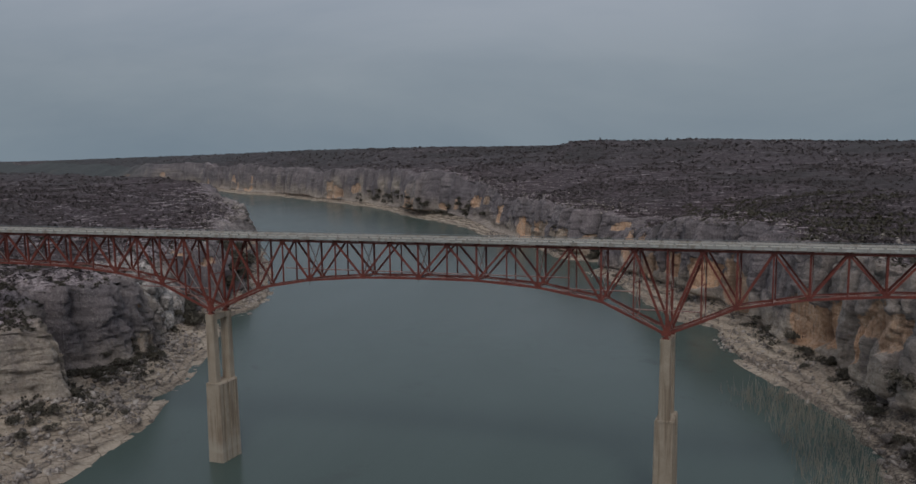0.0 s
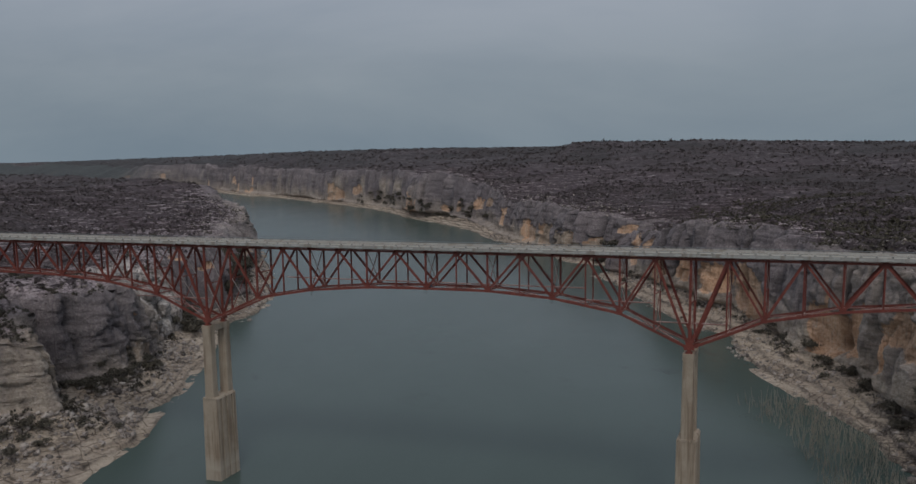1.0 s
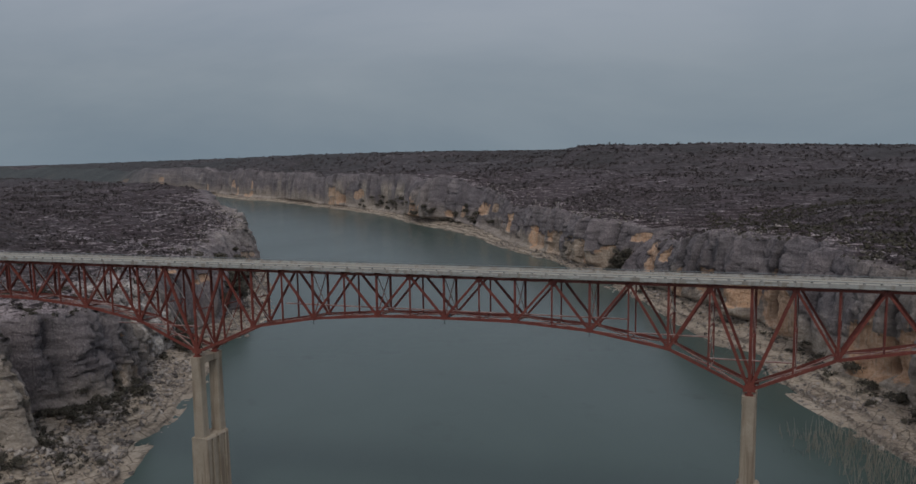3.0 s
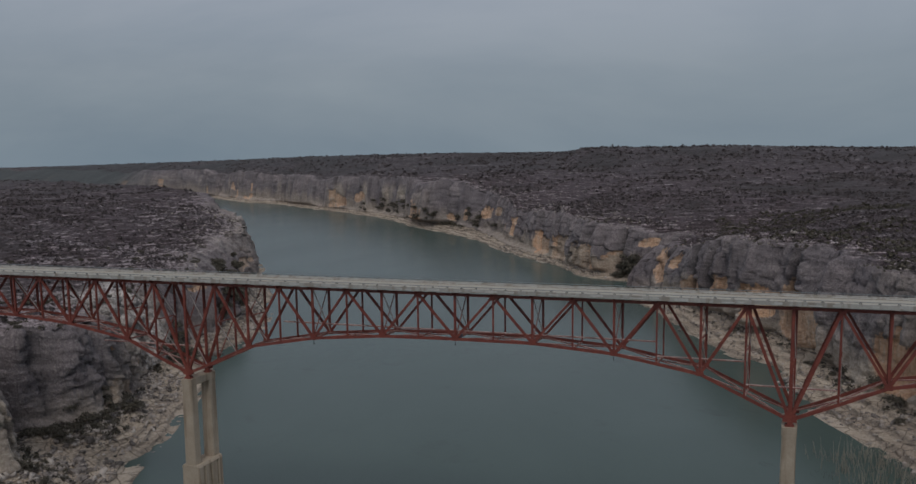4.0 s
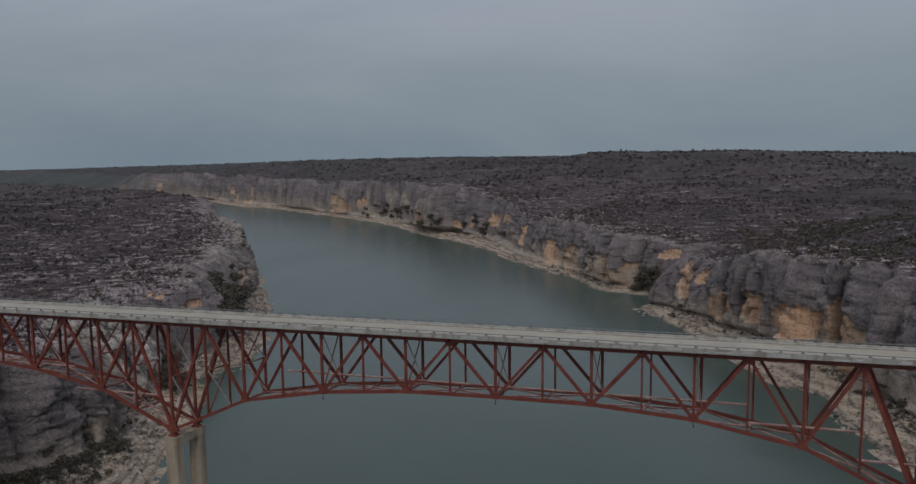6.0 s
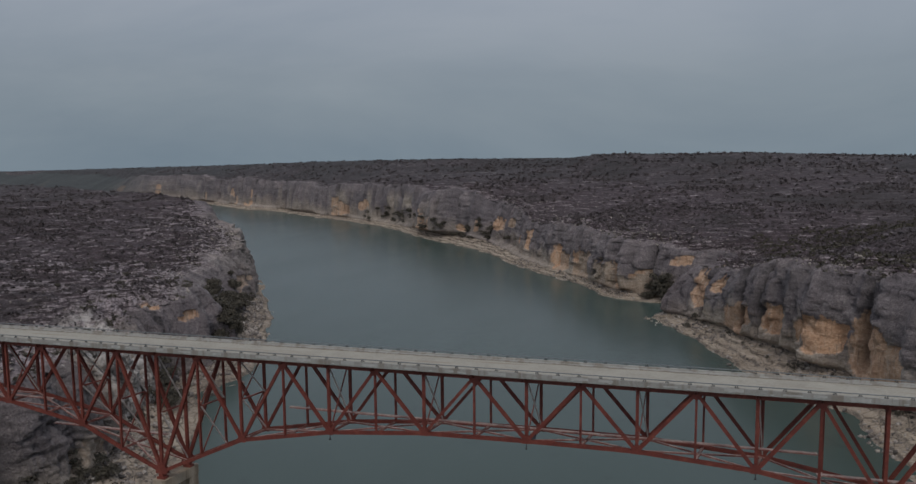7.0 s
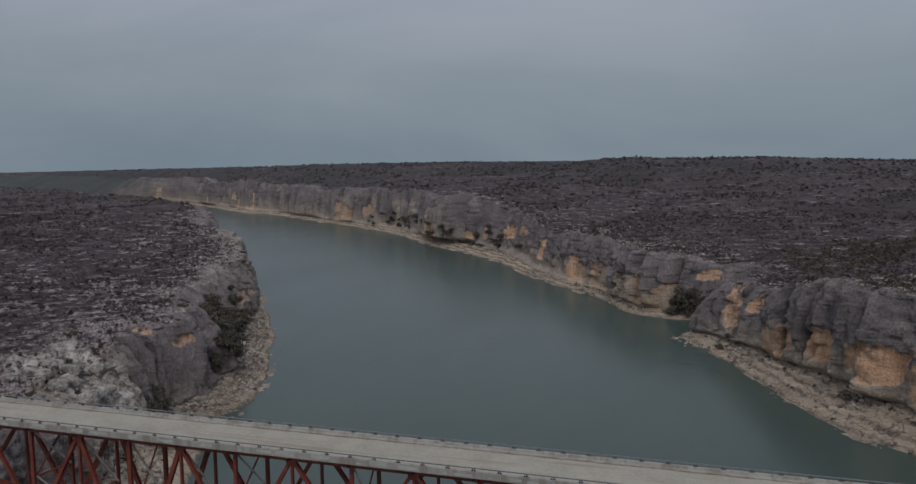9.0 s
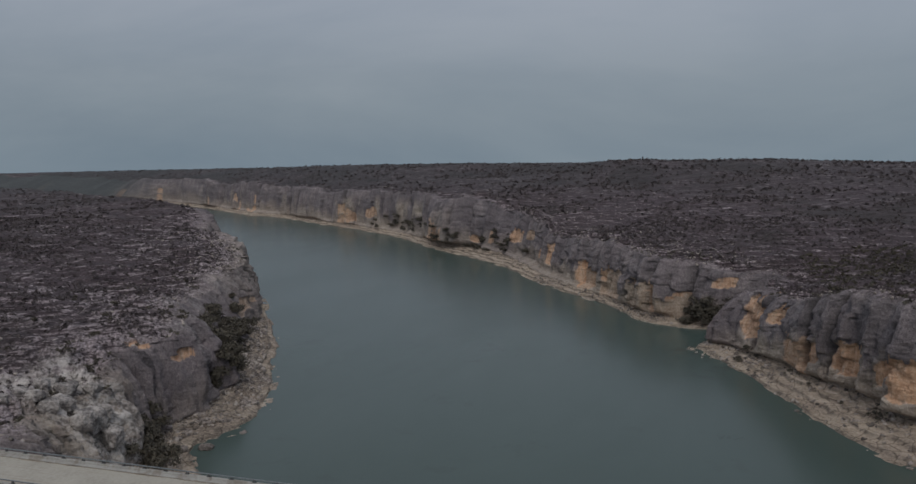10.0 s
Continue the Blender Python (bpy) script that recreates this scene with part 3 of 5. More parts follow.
    lumps = (0.7 if side > 0 else 1.1) * (0.7 - 1.7 * np.abs(fbm(x / 6.5, y / 6.5, z / 14, 49, 4))) + 0.3 * fbm(x / 2.4, y / 2.4, z / 3.2, 44, 3)
    shard, sa, sb, _ = blocks(U * 3.1 + 0.8 * jog, (z - zf) / 5.5 + 0.6 * jog, 73)
    lumps = lumps + (0.7 if side > 0 else 1.5) * (sa - 0.5) - (0.35 if side > 0 else 0.6) * smooth(0.12, 0.0, shard)
    # one stretch of the west wall, and the far reach, stand in plain upright ribs
    ribbed = smooth(124, 136, y) * smooth(190, 168, y) * (side < 0) + 0.7 * smooth(640, 760, y) * (side > 0)
    massive = (1.0 if side > 0 else 0.85) * (1 - 0.45 * smooth(420, 650, y))
    hollow = -2.4 * arch * massive
    out = (butt * 0.8 + (0.55 if side > 0 else 1.3 + 1.0 * smooth(95, 130, y)) * ribs + (slot + pillar + pillow * (1 - 0.7 * ribbed)) * massive + (0.6 - 0.5 * ribbed) * beds + lumps * (1 - 0.55 * ribbed) + 2.2 * ribbed * fbm(x / 4.0, y / 4.0, z / 70, 45, 3) + hollow) * foot * (1 - 0.72 * gentle)
    # a cream foot that flares out to the ledges
    out = out + wall * 2.2 * smooth(0.16, 0.0, rel) * (0.5 + 0.5 * vnoise(x / 7, y / 7, 0.2, 50)) * smooth(0.0, 0.04, rel)
    fade = np.where(zone > 1.01, np.clip((1.4 - zone) / 0.4, 0, 1), 1.0)
    out = out * fade
    # ledge relief: slabs in steps, each bed broken into blocks
    ledge = np.where(zone < 0.5, 1.0, 0.0) * smooth(-0.05, 0.10, run)
    thick = 1.5 if side > 0 else 1.1
    lz = z / thick + 0.45 * vnoise(x / 26, y / 26, 1, 61) + 0.10 * fbm(x / 4, y / 4, 0.2, 62, 2)
    li = np.floor(lz).astype(np.int64)
    lf = lz - li
    slab = np.floor(S / 10.5 + 4.0 * hash3(li, np.zeros_like(li), 2, 64) + 0.12 * lz).astype(np.int64)
    tread = (li + 0.25 * lf + 0.75 * smooth(0.72, 0.98, lf) - lz) * thick
    z = z + ledge * (1.0 * tread + 0.9 * (hash3(li, slab, 0, 65) - 0.5) + (0.10 if side > 0 else 0.22) * fbm(x / 2.2, y / 2.2, 0, 63, 3))
    out = out + ledge * (hash3(li, slab, 0, 66) - 0.5) * 1.2 * smooth(1.0, 0.93, run)
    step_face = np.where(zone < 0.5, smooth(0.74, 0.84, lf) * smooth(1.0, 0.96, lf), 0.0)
    P = plan(d - out)
    lip = np.where((zone > 1.0) & (zone < 2.0), 1.0, 0.0)
    if side > 0:
        cob, ca, _, _ = blocks(S / 5.5 + 0.3 * jog, behind / 5.0 + 0.3 * jog, 77)
        z = z + (2.6 * (ca - 0.35) * smooth(0.0, 0.3, cob) - 0.8 * smooth(0.1, 0.0, cob)) * lip * smooth(-1, 2, behind) * smooth(26, 12, behind)
    if side < 0:
        knob = 1 - 2 * np.abs(fbm(x / 8.5, y / 8.5, 0.6, 68, 3))
        z = z + (3.4 * smooth(0.1, 0.9, knob) - 1.2) * smooth(60, 90, y) * smooth(150, 125, y) * smooth(50, 20, behind) * smooth(-1, 3, behind) * (zone > 1.0)
    z = z + lip * (1.5 * fbm(x / 3.5, y / 3.5, z / 4, 65, 4)) + wall * (1 - lip) * 0.5 * fbm(x / 3, y / 3, z / 3, 67, 2) * foot
    bare = smooth(95, 30, y) * smooth(-90, -60, y) * 0.35 * (side < 0) * (zone > 1) * smooth(160, 80, behind) + np.exp(-np.clip(behind, 0, None) / ((14.0 if side > 0 else 11.0) + 55.0 * np.maximum(np.clip(r[:, 7], 0, 1)[:, None], 0.8 * smooth(235, 185, y) * smooth(-90, -60, y)) * (side < 0))) * smooth(-0.02, 0.05, behind + 1) * (0.6 if side > 0 else 0.9)
    # darkens the rock colour inside clefts, slots and block joints
    dark_mark = np.maximum(np.maximum(0.9 * cleft, told * smooth(0.10, 0.02, edge) * smooth(0.55, 0.9, slot_of)), 0.45 * smooth(0.05, 0.0, gap) * (1 - 0.8 * arch) * (1 - 0.9 * ribbed)) * wall * massive
    arch = arch * wall
    rise = 0.16 + 0.26 * r2 * (1 - (2 * f - 1) ** 2) + 0.10 * r3
    far_pale = 0.85 * smooth(0.05, 0.5, vnoise(S / 24, 1, 0, 95) + 0.5 * vnoise(S / 7, z / 20, 0, 96)) * smooth(640, 720, y) * (1 - 0.6 * smooth(850, 1100, y)) * smooth(0.95, 0.6, rel) * (side > 0)
    ns, nv = z.shape
    co = np.stack([P[..., 0], P[..., 1], z], -1)
    idx = np.arange(ns * nv).reshape(ns, nv)
    q = np.stack([idx[:-1, :-1], idx[:-1, 1:], idx[1:, 1:], idx[1:, :-1]], -1).reshape(-1, 4)
    if side < 0:
        q = q[:, ::-1]
    me = bpy.data.meshes.new(name)
    me.vertices.add(ns * nv)
    me.vertices.foreach_set("co", co.reshape(-1))
    me.loops.add(q.size)
    me.loops.foreach_set("vertex_index", q.reshape(-1).astype(np.int32))
    me.polygons.add(len(q))
    me.polygons.foreach_set("loop_start", np.arange(0, q.size, 4, dtype=np.int32))
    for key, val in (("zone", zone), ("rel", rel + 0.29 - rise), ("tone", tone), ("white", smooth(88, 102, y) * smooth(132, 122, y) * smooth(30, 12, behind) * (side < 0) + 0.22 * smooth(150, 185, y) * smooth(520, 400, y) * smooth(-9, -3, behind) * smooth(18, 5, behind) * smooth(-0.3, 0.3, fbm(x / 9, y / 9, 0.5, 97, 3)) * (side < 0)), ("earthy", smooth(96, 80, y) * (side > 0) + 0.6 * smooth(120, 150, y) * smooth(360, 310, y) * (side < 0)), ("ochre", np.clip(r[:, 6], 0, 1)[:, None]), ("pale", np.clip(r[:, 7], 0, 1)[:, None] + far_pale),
                     ("arch", arch), ("bare", bare), ("riser", step_face), ("joint", dark_mark), ("block", ra)):
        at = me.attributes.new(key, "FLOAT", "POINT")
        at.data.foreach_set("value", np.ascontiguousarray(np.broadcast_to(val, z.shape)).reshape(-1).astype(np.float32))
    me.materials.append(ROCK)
    me.update()
    me.validate()
    return me, co, zone, d


RIGHT = [
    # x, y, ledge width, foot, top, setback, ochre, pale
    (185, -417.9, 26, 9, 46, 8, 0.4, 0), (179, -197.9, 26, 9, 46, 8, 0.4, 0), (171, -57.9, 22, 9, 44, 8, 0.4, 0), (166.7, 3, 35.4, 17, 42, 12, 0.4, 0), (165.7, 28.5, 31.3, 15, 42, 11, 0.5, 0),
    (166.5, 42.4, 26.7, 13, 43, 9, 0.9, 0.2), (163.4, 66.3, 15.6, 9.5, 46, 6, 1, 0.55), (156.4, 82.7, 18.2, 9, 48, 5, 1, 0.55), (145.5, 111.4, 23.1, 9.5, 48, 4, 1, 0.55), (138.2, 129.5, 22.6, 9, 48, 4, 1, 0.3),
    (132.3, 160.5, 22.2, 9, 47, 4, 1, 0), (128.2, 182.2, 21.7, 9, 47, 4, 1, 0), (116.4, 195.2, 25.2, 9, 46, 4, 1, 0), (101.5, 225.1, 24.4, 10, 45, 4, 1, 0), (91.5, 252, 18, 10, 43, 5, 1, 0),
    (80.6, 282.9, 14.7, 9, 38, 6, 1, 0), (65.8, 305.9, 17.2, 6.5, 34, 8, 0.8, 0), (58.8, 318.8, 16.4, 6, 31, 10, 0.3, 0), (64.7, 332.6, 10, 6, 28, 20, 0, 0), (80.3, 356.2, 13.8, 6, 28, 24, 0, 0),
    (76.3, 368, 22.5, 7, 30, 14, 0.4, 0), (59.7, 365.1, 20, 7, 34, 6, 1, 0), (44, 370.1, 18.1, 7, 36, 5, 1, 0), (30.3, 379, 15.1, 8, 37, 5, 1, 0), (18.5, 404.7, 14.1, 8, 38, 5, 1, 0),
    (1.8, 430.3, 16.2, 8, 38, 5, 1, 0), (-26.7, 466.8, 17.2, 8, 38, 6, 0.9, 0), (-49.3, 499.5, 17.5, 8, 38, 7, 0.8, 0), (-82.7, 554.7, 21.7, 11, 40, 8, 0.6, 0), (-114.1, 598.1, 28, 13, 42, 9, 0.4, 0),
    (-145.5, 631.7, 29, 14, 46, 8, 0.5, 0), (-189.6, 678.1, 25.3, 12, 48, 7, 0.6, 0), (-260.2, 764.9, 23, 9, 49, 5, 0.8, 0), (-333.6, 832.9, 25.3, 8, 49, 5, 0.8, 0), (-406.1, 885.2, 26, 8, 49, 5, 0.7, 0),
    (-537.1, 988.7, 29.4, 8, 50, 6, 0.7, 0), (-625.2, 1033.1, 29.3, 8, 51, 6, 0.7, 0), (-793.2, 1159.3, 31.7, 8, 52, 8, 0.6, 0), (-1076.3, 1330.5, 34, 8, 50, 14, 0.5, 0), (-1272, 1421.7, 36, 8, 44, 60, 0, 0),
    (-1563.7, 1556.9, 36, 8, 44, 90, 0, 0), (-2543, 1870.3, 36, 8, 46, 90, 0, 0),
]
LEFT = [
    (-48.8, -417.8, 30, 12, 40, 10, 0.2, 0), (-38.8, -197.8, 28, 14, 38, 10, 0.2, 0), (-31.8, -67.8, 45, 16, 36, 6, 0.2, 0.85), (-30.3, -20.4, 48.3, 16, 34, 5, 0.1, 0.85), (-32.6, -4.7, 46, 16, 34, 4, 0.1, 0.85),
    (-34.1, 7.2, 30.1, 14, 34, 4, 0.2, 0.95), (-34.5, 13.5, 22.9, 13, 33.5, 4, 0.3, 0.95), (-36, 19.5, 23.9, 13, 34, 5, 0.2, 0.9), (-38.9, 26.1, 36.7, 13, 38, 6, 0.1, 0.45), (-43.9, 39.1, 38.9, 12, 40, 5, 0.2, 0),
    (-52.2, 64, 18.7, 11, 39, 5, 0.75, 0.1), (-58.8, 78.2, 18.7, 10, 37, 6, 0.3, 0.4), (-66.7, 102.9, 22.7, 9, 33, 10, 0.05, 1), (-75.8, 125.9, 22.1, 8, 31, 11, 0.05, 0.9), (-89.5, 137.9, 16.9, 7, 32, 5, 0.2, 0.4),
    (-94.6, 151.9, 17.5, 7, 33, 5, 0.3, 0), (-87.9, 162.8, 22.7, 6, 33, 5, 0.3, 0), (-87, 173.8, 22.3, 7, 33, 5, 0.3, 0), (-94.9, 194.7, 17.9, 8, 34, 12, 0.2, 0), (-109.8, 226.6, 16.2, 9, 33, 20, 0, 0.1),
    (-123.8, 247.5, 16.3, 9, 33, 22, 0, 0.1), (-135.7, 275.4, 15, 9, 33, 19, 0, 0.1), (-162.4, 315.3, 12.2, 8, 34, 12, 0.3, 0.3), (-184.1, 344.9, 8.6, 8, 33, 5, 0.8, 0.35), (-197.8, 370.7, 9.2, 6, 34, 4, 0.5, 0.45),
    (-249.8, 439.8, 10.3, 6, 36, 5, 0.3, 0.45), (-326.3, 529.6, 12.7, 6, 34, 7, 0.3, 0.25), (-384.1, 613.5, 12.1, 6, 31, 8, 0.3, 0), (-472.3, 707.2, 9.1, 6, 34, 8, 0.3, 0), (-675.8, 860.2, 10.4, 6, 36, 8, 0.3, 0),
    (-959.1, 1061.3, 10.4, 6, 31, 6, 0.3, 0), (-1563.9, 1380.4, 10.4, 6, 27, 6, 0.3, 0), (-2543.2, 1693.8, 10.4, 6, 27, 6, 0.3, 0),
]


# alcoves under the overhangs: x, y, bottom, top, half width, warmth of the bare rock
ALCOVES_EAST = [
    (172, 84, 27, 36, 4, 0.8), (178, 76, 25, 34, 6, 0.8), (171, 95, 16, 29, 5, 1.0), (171, 121, 14, 31, 7, 1.0), (163, 134, 8, 26, 6, 1.0),
    (143.5, 197, 8, 28, 15, 0.8), (133, 215, 17, 29, 4.5, 1.0), (126, 219, 18, 24, 3.5, 1.0), (124, 225, 20, 26, 1.8, 1.0), (121, 231, 18, 25, 2.4, 1.0),
    (117, 245, 17, 27, 6, 1.0), (107, 261, 17, 22, 2.6, 0.9), (99, 273, 9, 23, 8, 0.75), (96, 289, 26, 32, 4, 0.9), (84, 309, 15, 29, 8, 0.95),
]
ALCOVES_FAR = [
    (76, 382, 26, 29, 3, 0.9), (50, 380, 5, 18, 9, 0.2), (57, 379, 14, 19, 3, 0.9), (40, 387, 8, 24, 3, 0.8), (28, 396, 4, 22, 11, 0.2), (14, 433, 3, 22, 12, 0.3),
    (12, 437, 17, 23, 6, 0.8), (-3, 466, 5, 17, 6, 0.5), (-8, 471, 8, 21, 4, 1.0), (-41, 523, 15, 31, 5, 1.0), (-52, 543, 14, 20, 5, 0.9), (-66, 570, 28, 33, 8, 0.5),
    (-81, 592, 23, 31, 10, 1.0), (-133, 651, 16, 20, 7, 1.0), (-325, 853, 20, 31, 13, 0.8),
]
ALCOVES_WEST = [(-118, 158, 33, 37, 2, 1.0), (-113, 166, 27, 31, 2.6, 1.0), (-166, 292, 15, 22, 14, 0.35), (-74, 63, 25, 29, 2.2, 1.0), (-72, 63, 9, 19, 9, 0.15), (-79, 78, 16, 23, 1.6, 0.9)]
# clefts: x, y, half width, depth
CLEFTS_EAST = [(167, 129, 2.4, 7), (139, 207, 2.8, 6), (113, 253, 1.4, 4), (103, 264, 1.6, 5), (90, 303, 2.0, 6), (60, 379, 2.0, 6), (40, 390, 1.4, 6), (24, 412, 1.3, 4), (3, 461, 1.8, 6), (-30, 505, 1.6, 5)]
CLEFTS_WEST = [(-108, 150, 1.6, 5), (-112, 143, 1.8, 6), (-76, 74, 1.2, 3)]


def near_spacing(p):
    far = math.hypot(p[0] - 60, p[1] + 50)
    return 1.0 if -40 < p[1] < 330 else (1.6 if -80 < p[1] < 560 else (3.2 if far < 1400 and p[1] > 0 else 25.0))


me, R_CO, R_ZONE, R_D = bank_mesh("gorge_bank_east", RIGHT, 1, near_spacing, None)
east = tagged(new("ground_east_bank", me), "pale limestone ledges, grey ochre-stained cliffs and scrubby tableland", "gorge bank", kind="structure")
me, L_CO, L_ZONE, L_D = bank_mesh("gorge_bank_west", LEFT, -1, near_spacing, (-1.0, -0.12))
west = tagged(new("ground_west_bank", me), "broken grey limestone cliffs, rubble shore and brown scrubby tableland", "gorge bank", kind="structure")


def grid_plane(name, x0, x1, y0, y1, z, mat):
    bm = bmesh.new()
    vs = [bm.verts.new(c) for c in ((x0, y0, z), (x1, y0, z), (x1, y1, z), (x0, y1, z))]
    bm.faces.new(vs)
    me_ = bpy.data.meshes.new(name)
    bm.to_mesh(me_)
    bm.free()
    me_.materials.append(mat)
    return new(name, me_)


lake = tagged(grid_plane("water", -3000, 900, -900, 2600, WATER_Z, WATER), "still grey-green lake water filling the gorge", "water", kind="structure")

# ------------------------------------------------------------------ mesh helpers


def empty(name, label, category, at=(0, 0, 0), group="", kind=""):
    e = new(name)
    e.location = at
    e.empty_display_size = 0.5
    return tagged(e, label, category, group, kind)


def part(name, bm, mat, parent, label=""):
    me_ = bpy.data.meshes.new(name)
    bm.to_mesh(me_)
    bm.free()
    me_.materials.append(mat)
    ob = new(name, me_)
    if parent is not None:
        ob.parent = parent
        ob.matrix_parent_inverse = parent.matrix_world.inverted() if parent.location.length == 0 else Matrix.Translation(parent.location).inverted()
    if label:
        tagged(ob, label)
    return ob


def add_box(bm, x0, x1, y0, y1, z0, z1):
    v = [bm.verts.new((x, y, z)) for z in (z0, z1) for x, y in ((x0, y0), (x1, y0), (x1, y1), (x0, y1))]
    for f in ((3, 2, 1, 0), (4, 5, 6, 7), (0, 1, 5, 4), (1, 2, 6, 5), (2, 3, 7, 6), (3, 0, 4, 7)):
        bm.faces.new([v[i] for i in f])


def add_bar(bm, p, q, w, h, side=(0, 1, 0)):
    """A solid bar from p to q; w along side, h across."""
    p, q = Vector(p), Vector(q)
    ax = (q - p).normalized()
    sd = (Vector(side) - ax * ax.dot(Vector(side))).normalized()
    up = ax.cross(sd)
    ring = [(sd * a * w / 2 + up * b * h / 2) for a, b in ((-1, -1), (1, -1), (1, 1), (-1, 1))]
    v = [bm.verts.new(c + o) for c in (p, q) for o in ring]
    for f in ((3, 2, 1, 0), (4, 5, 6, 7), (0, 1, 5, 4), (1, 2, 6, 5), (2, 3, 7, 6), (3, 0, 4, 7)):
        bm.faces.new([v[i] for i in f])


def beam(p, q, w, h, side=(0, 1, 0), t=0.05):
    """An I-section member: two flanges facing along side, and the web between them."""
    p, q = Vector(p), Vector(q)
    ax = (q - p).normalized()
    sd = (Vector(side) - ax * ax.dot(Vector(side))).normalized()
    bm = bmesh.new()
    for s_ in (-1, 1):
        o = sd * s_ * (w / 2 - t / 2)
        add_bar(bm, p + o, q + o, t, h, side)
    add_bar(bm, p, q, w - 2 * t, t, side)
    return bm


# ------------------------------------------------------------------ the bridge
PANEL = 114.15 / 16
FIRST, LAST = -12, 28
Y_NEAR, Y_FAR = 0.0, 5.0
Z_TOP = 63.1
ZB_EVEN = {0: 44.5, 2: 50.9, 4: 53.4, 6: 54.6, 8: 54.85, 10: 54.85, 12: 53.8, 14: 51.2, 16: 44.4}


def z_bottom(i):
    if i < 0:
        k = -i
    elif i > 16:
        k = i - 16
    else:
        k = None
    table = ZB_EVEN if k is None else {0: 44.25, 2: 50.8, 4: 53.4, 6: 54.6, 8: 54.9, 10: 54.9, 12: 54.9}
    j = i if k is None else k
    return table[j] if j % 2 == 0 else (table[j - 1] + table[j + 1]) / 2


SKEW = 1.1  # the far truss stands a little further along, as the bridge crosses askew


def build_truss(y, label):
    tr = empty("bridge_truss", label, "bridge truss", (57, y, 50), "trusses of the bridge")
    for i in range(FIRST, LAST + 1):
        x, zb = PANEL * i + SKEW * y / Y_FAR, z_bottom(i)
        if i < LAST:
            zb2 = z_bottom(i + 1)
            part("top_chord", beam((x, y, Z_TOP), (x + PANEL, y, Z_TOP), 0.42, 0.46), STEEL, tr)
            part("bottom_chord", beam((x, y, zb), (x + PANEL, y, zb2), 0.46, 0.46), STEEL, tr)
            a = (x, y, Z_TOP) if i % 2 else (x, y, zb)
            b_ = (x + PANEL, y, zb2) if i % 2 else (x + PANEL, y, Z_TOP)
            near_pier = i in (-1, 0, 15, 16)
            part("diagonal", beam(a, b_, 0.42, 0.52 if near_pier else 0.42), STEEL, tr)
        thick = 0.5 if i in (0, 16) else (0.40 if i % 2 == 0 else 0.27)
        upright = part("vertical", beam((x, y, zb), (x, y, Z_TOP), 0.36, thick), STEEL, tr)
        # gusset plates where the diagonals meet
        bm = bmesh.new()
        zc, up = (Z_TOP, -1) if i % 2 else (zb, 1)
        for s_ in (-1, 1):
            yy = y + s_ * 0.245
            big = 1.05 if i in (0, 16) else 0.62
            pts = [(-big, 0.28 * -up), (big, 0.28 * -up), (big, 0.35 * up), (0.42 * big, 1.25 * big * up), (-0.42 * big, 1.25 * big * up), (-big, 0.35 * up)]
            v0 = [bm.verts.new((x + px, yy - 0.02, zc + pz)) for px, pz in pts]
            v1 = [bm.verts.new((x + px, yy + 0.02, zc + pz)) for px, pz in pts]
            bm.faces.new(v0[::-1])
            bm.faces.new(v1)
            for k in range(6):
                bm.faces.new((v0[k], v0[(k + 1) % 6], v1[(k + 1) % 6], v1[k]))
        bmesh.ops.recalc_face_normals(bm, faces=bm.faces)
        part("gusset_plate", bm, STEEL, upright)
    return tr


build_truss(Y_NEAR, "red-oxide painted steel truss under the road deck")
build_truss(Y_FAR, "red-oxide painted steel truss, shaded under the road deck")

bracing = empty("cross_bracing", "faded red steel bracing whitened by droppings, between the two trusses", "bridge bracing", (57, 2.5, 50))


def across(i, side, z):
    """A point at panel point i: side 0 the near truss, 1 the far one."""
    return (PANEL * i + SKEW * side, Y_NEAR + (Y_FAR - Y_NEAR) * side, z)


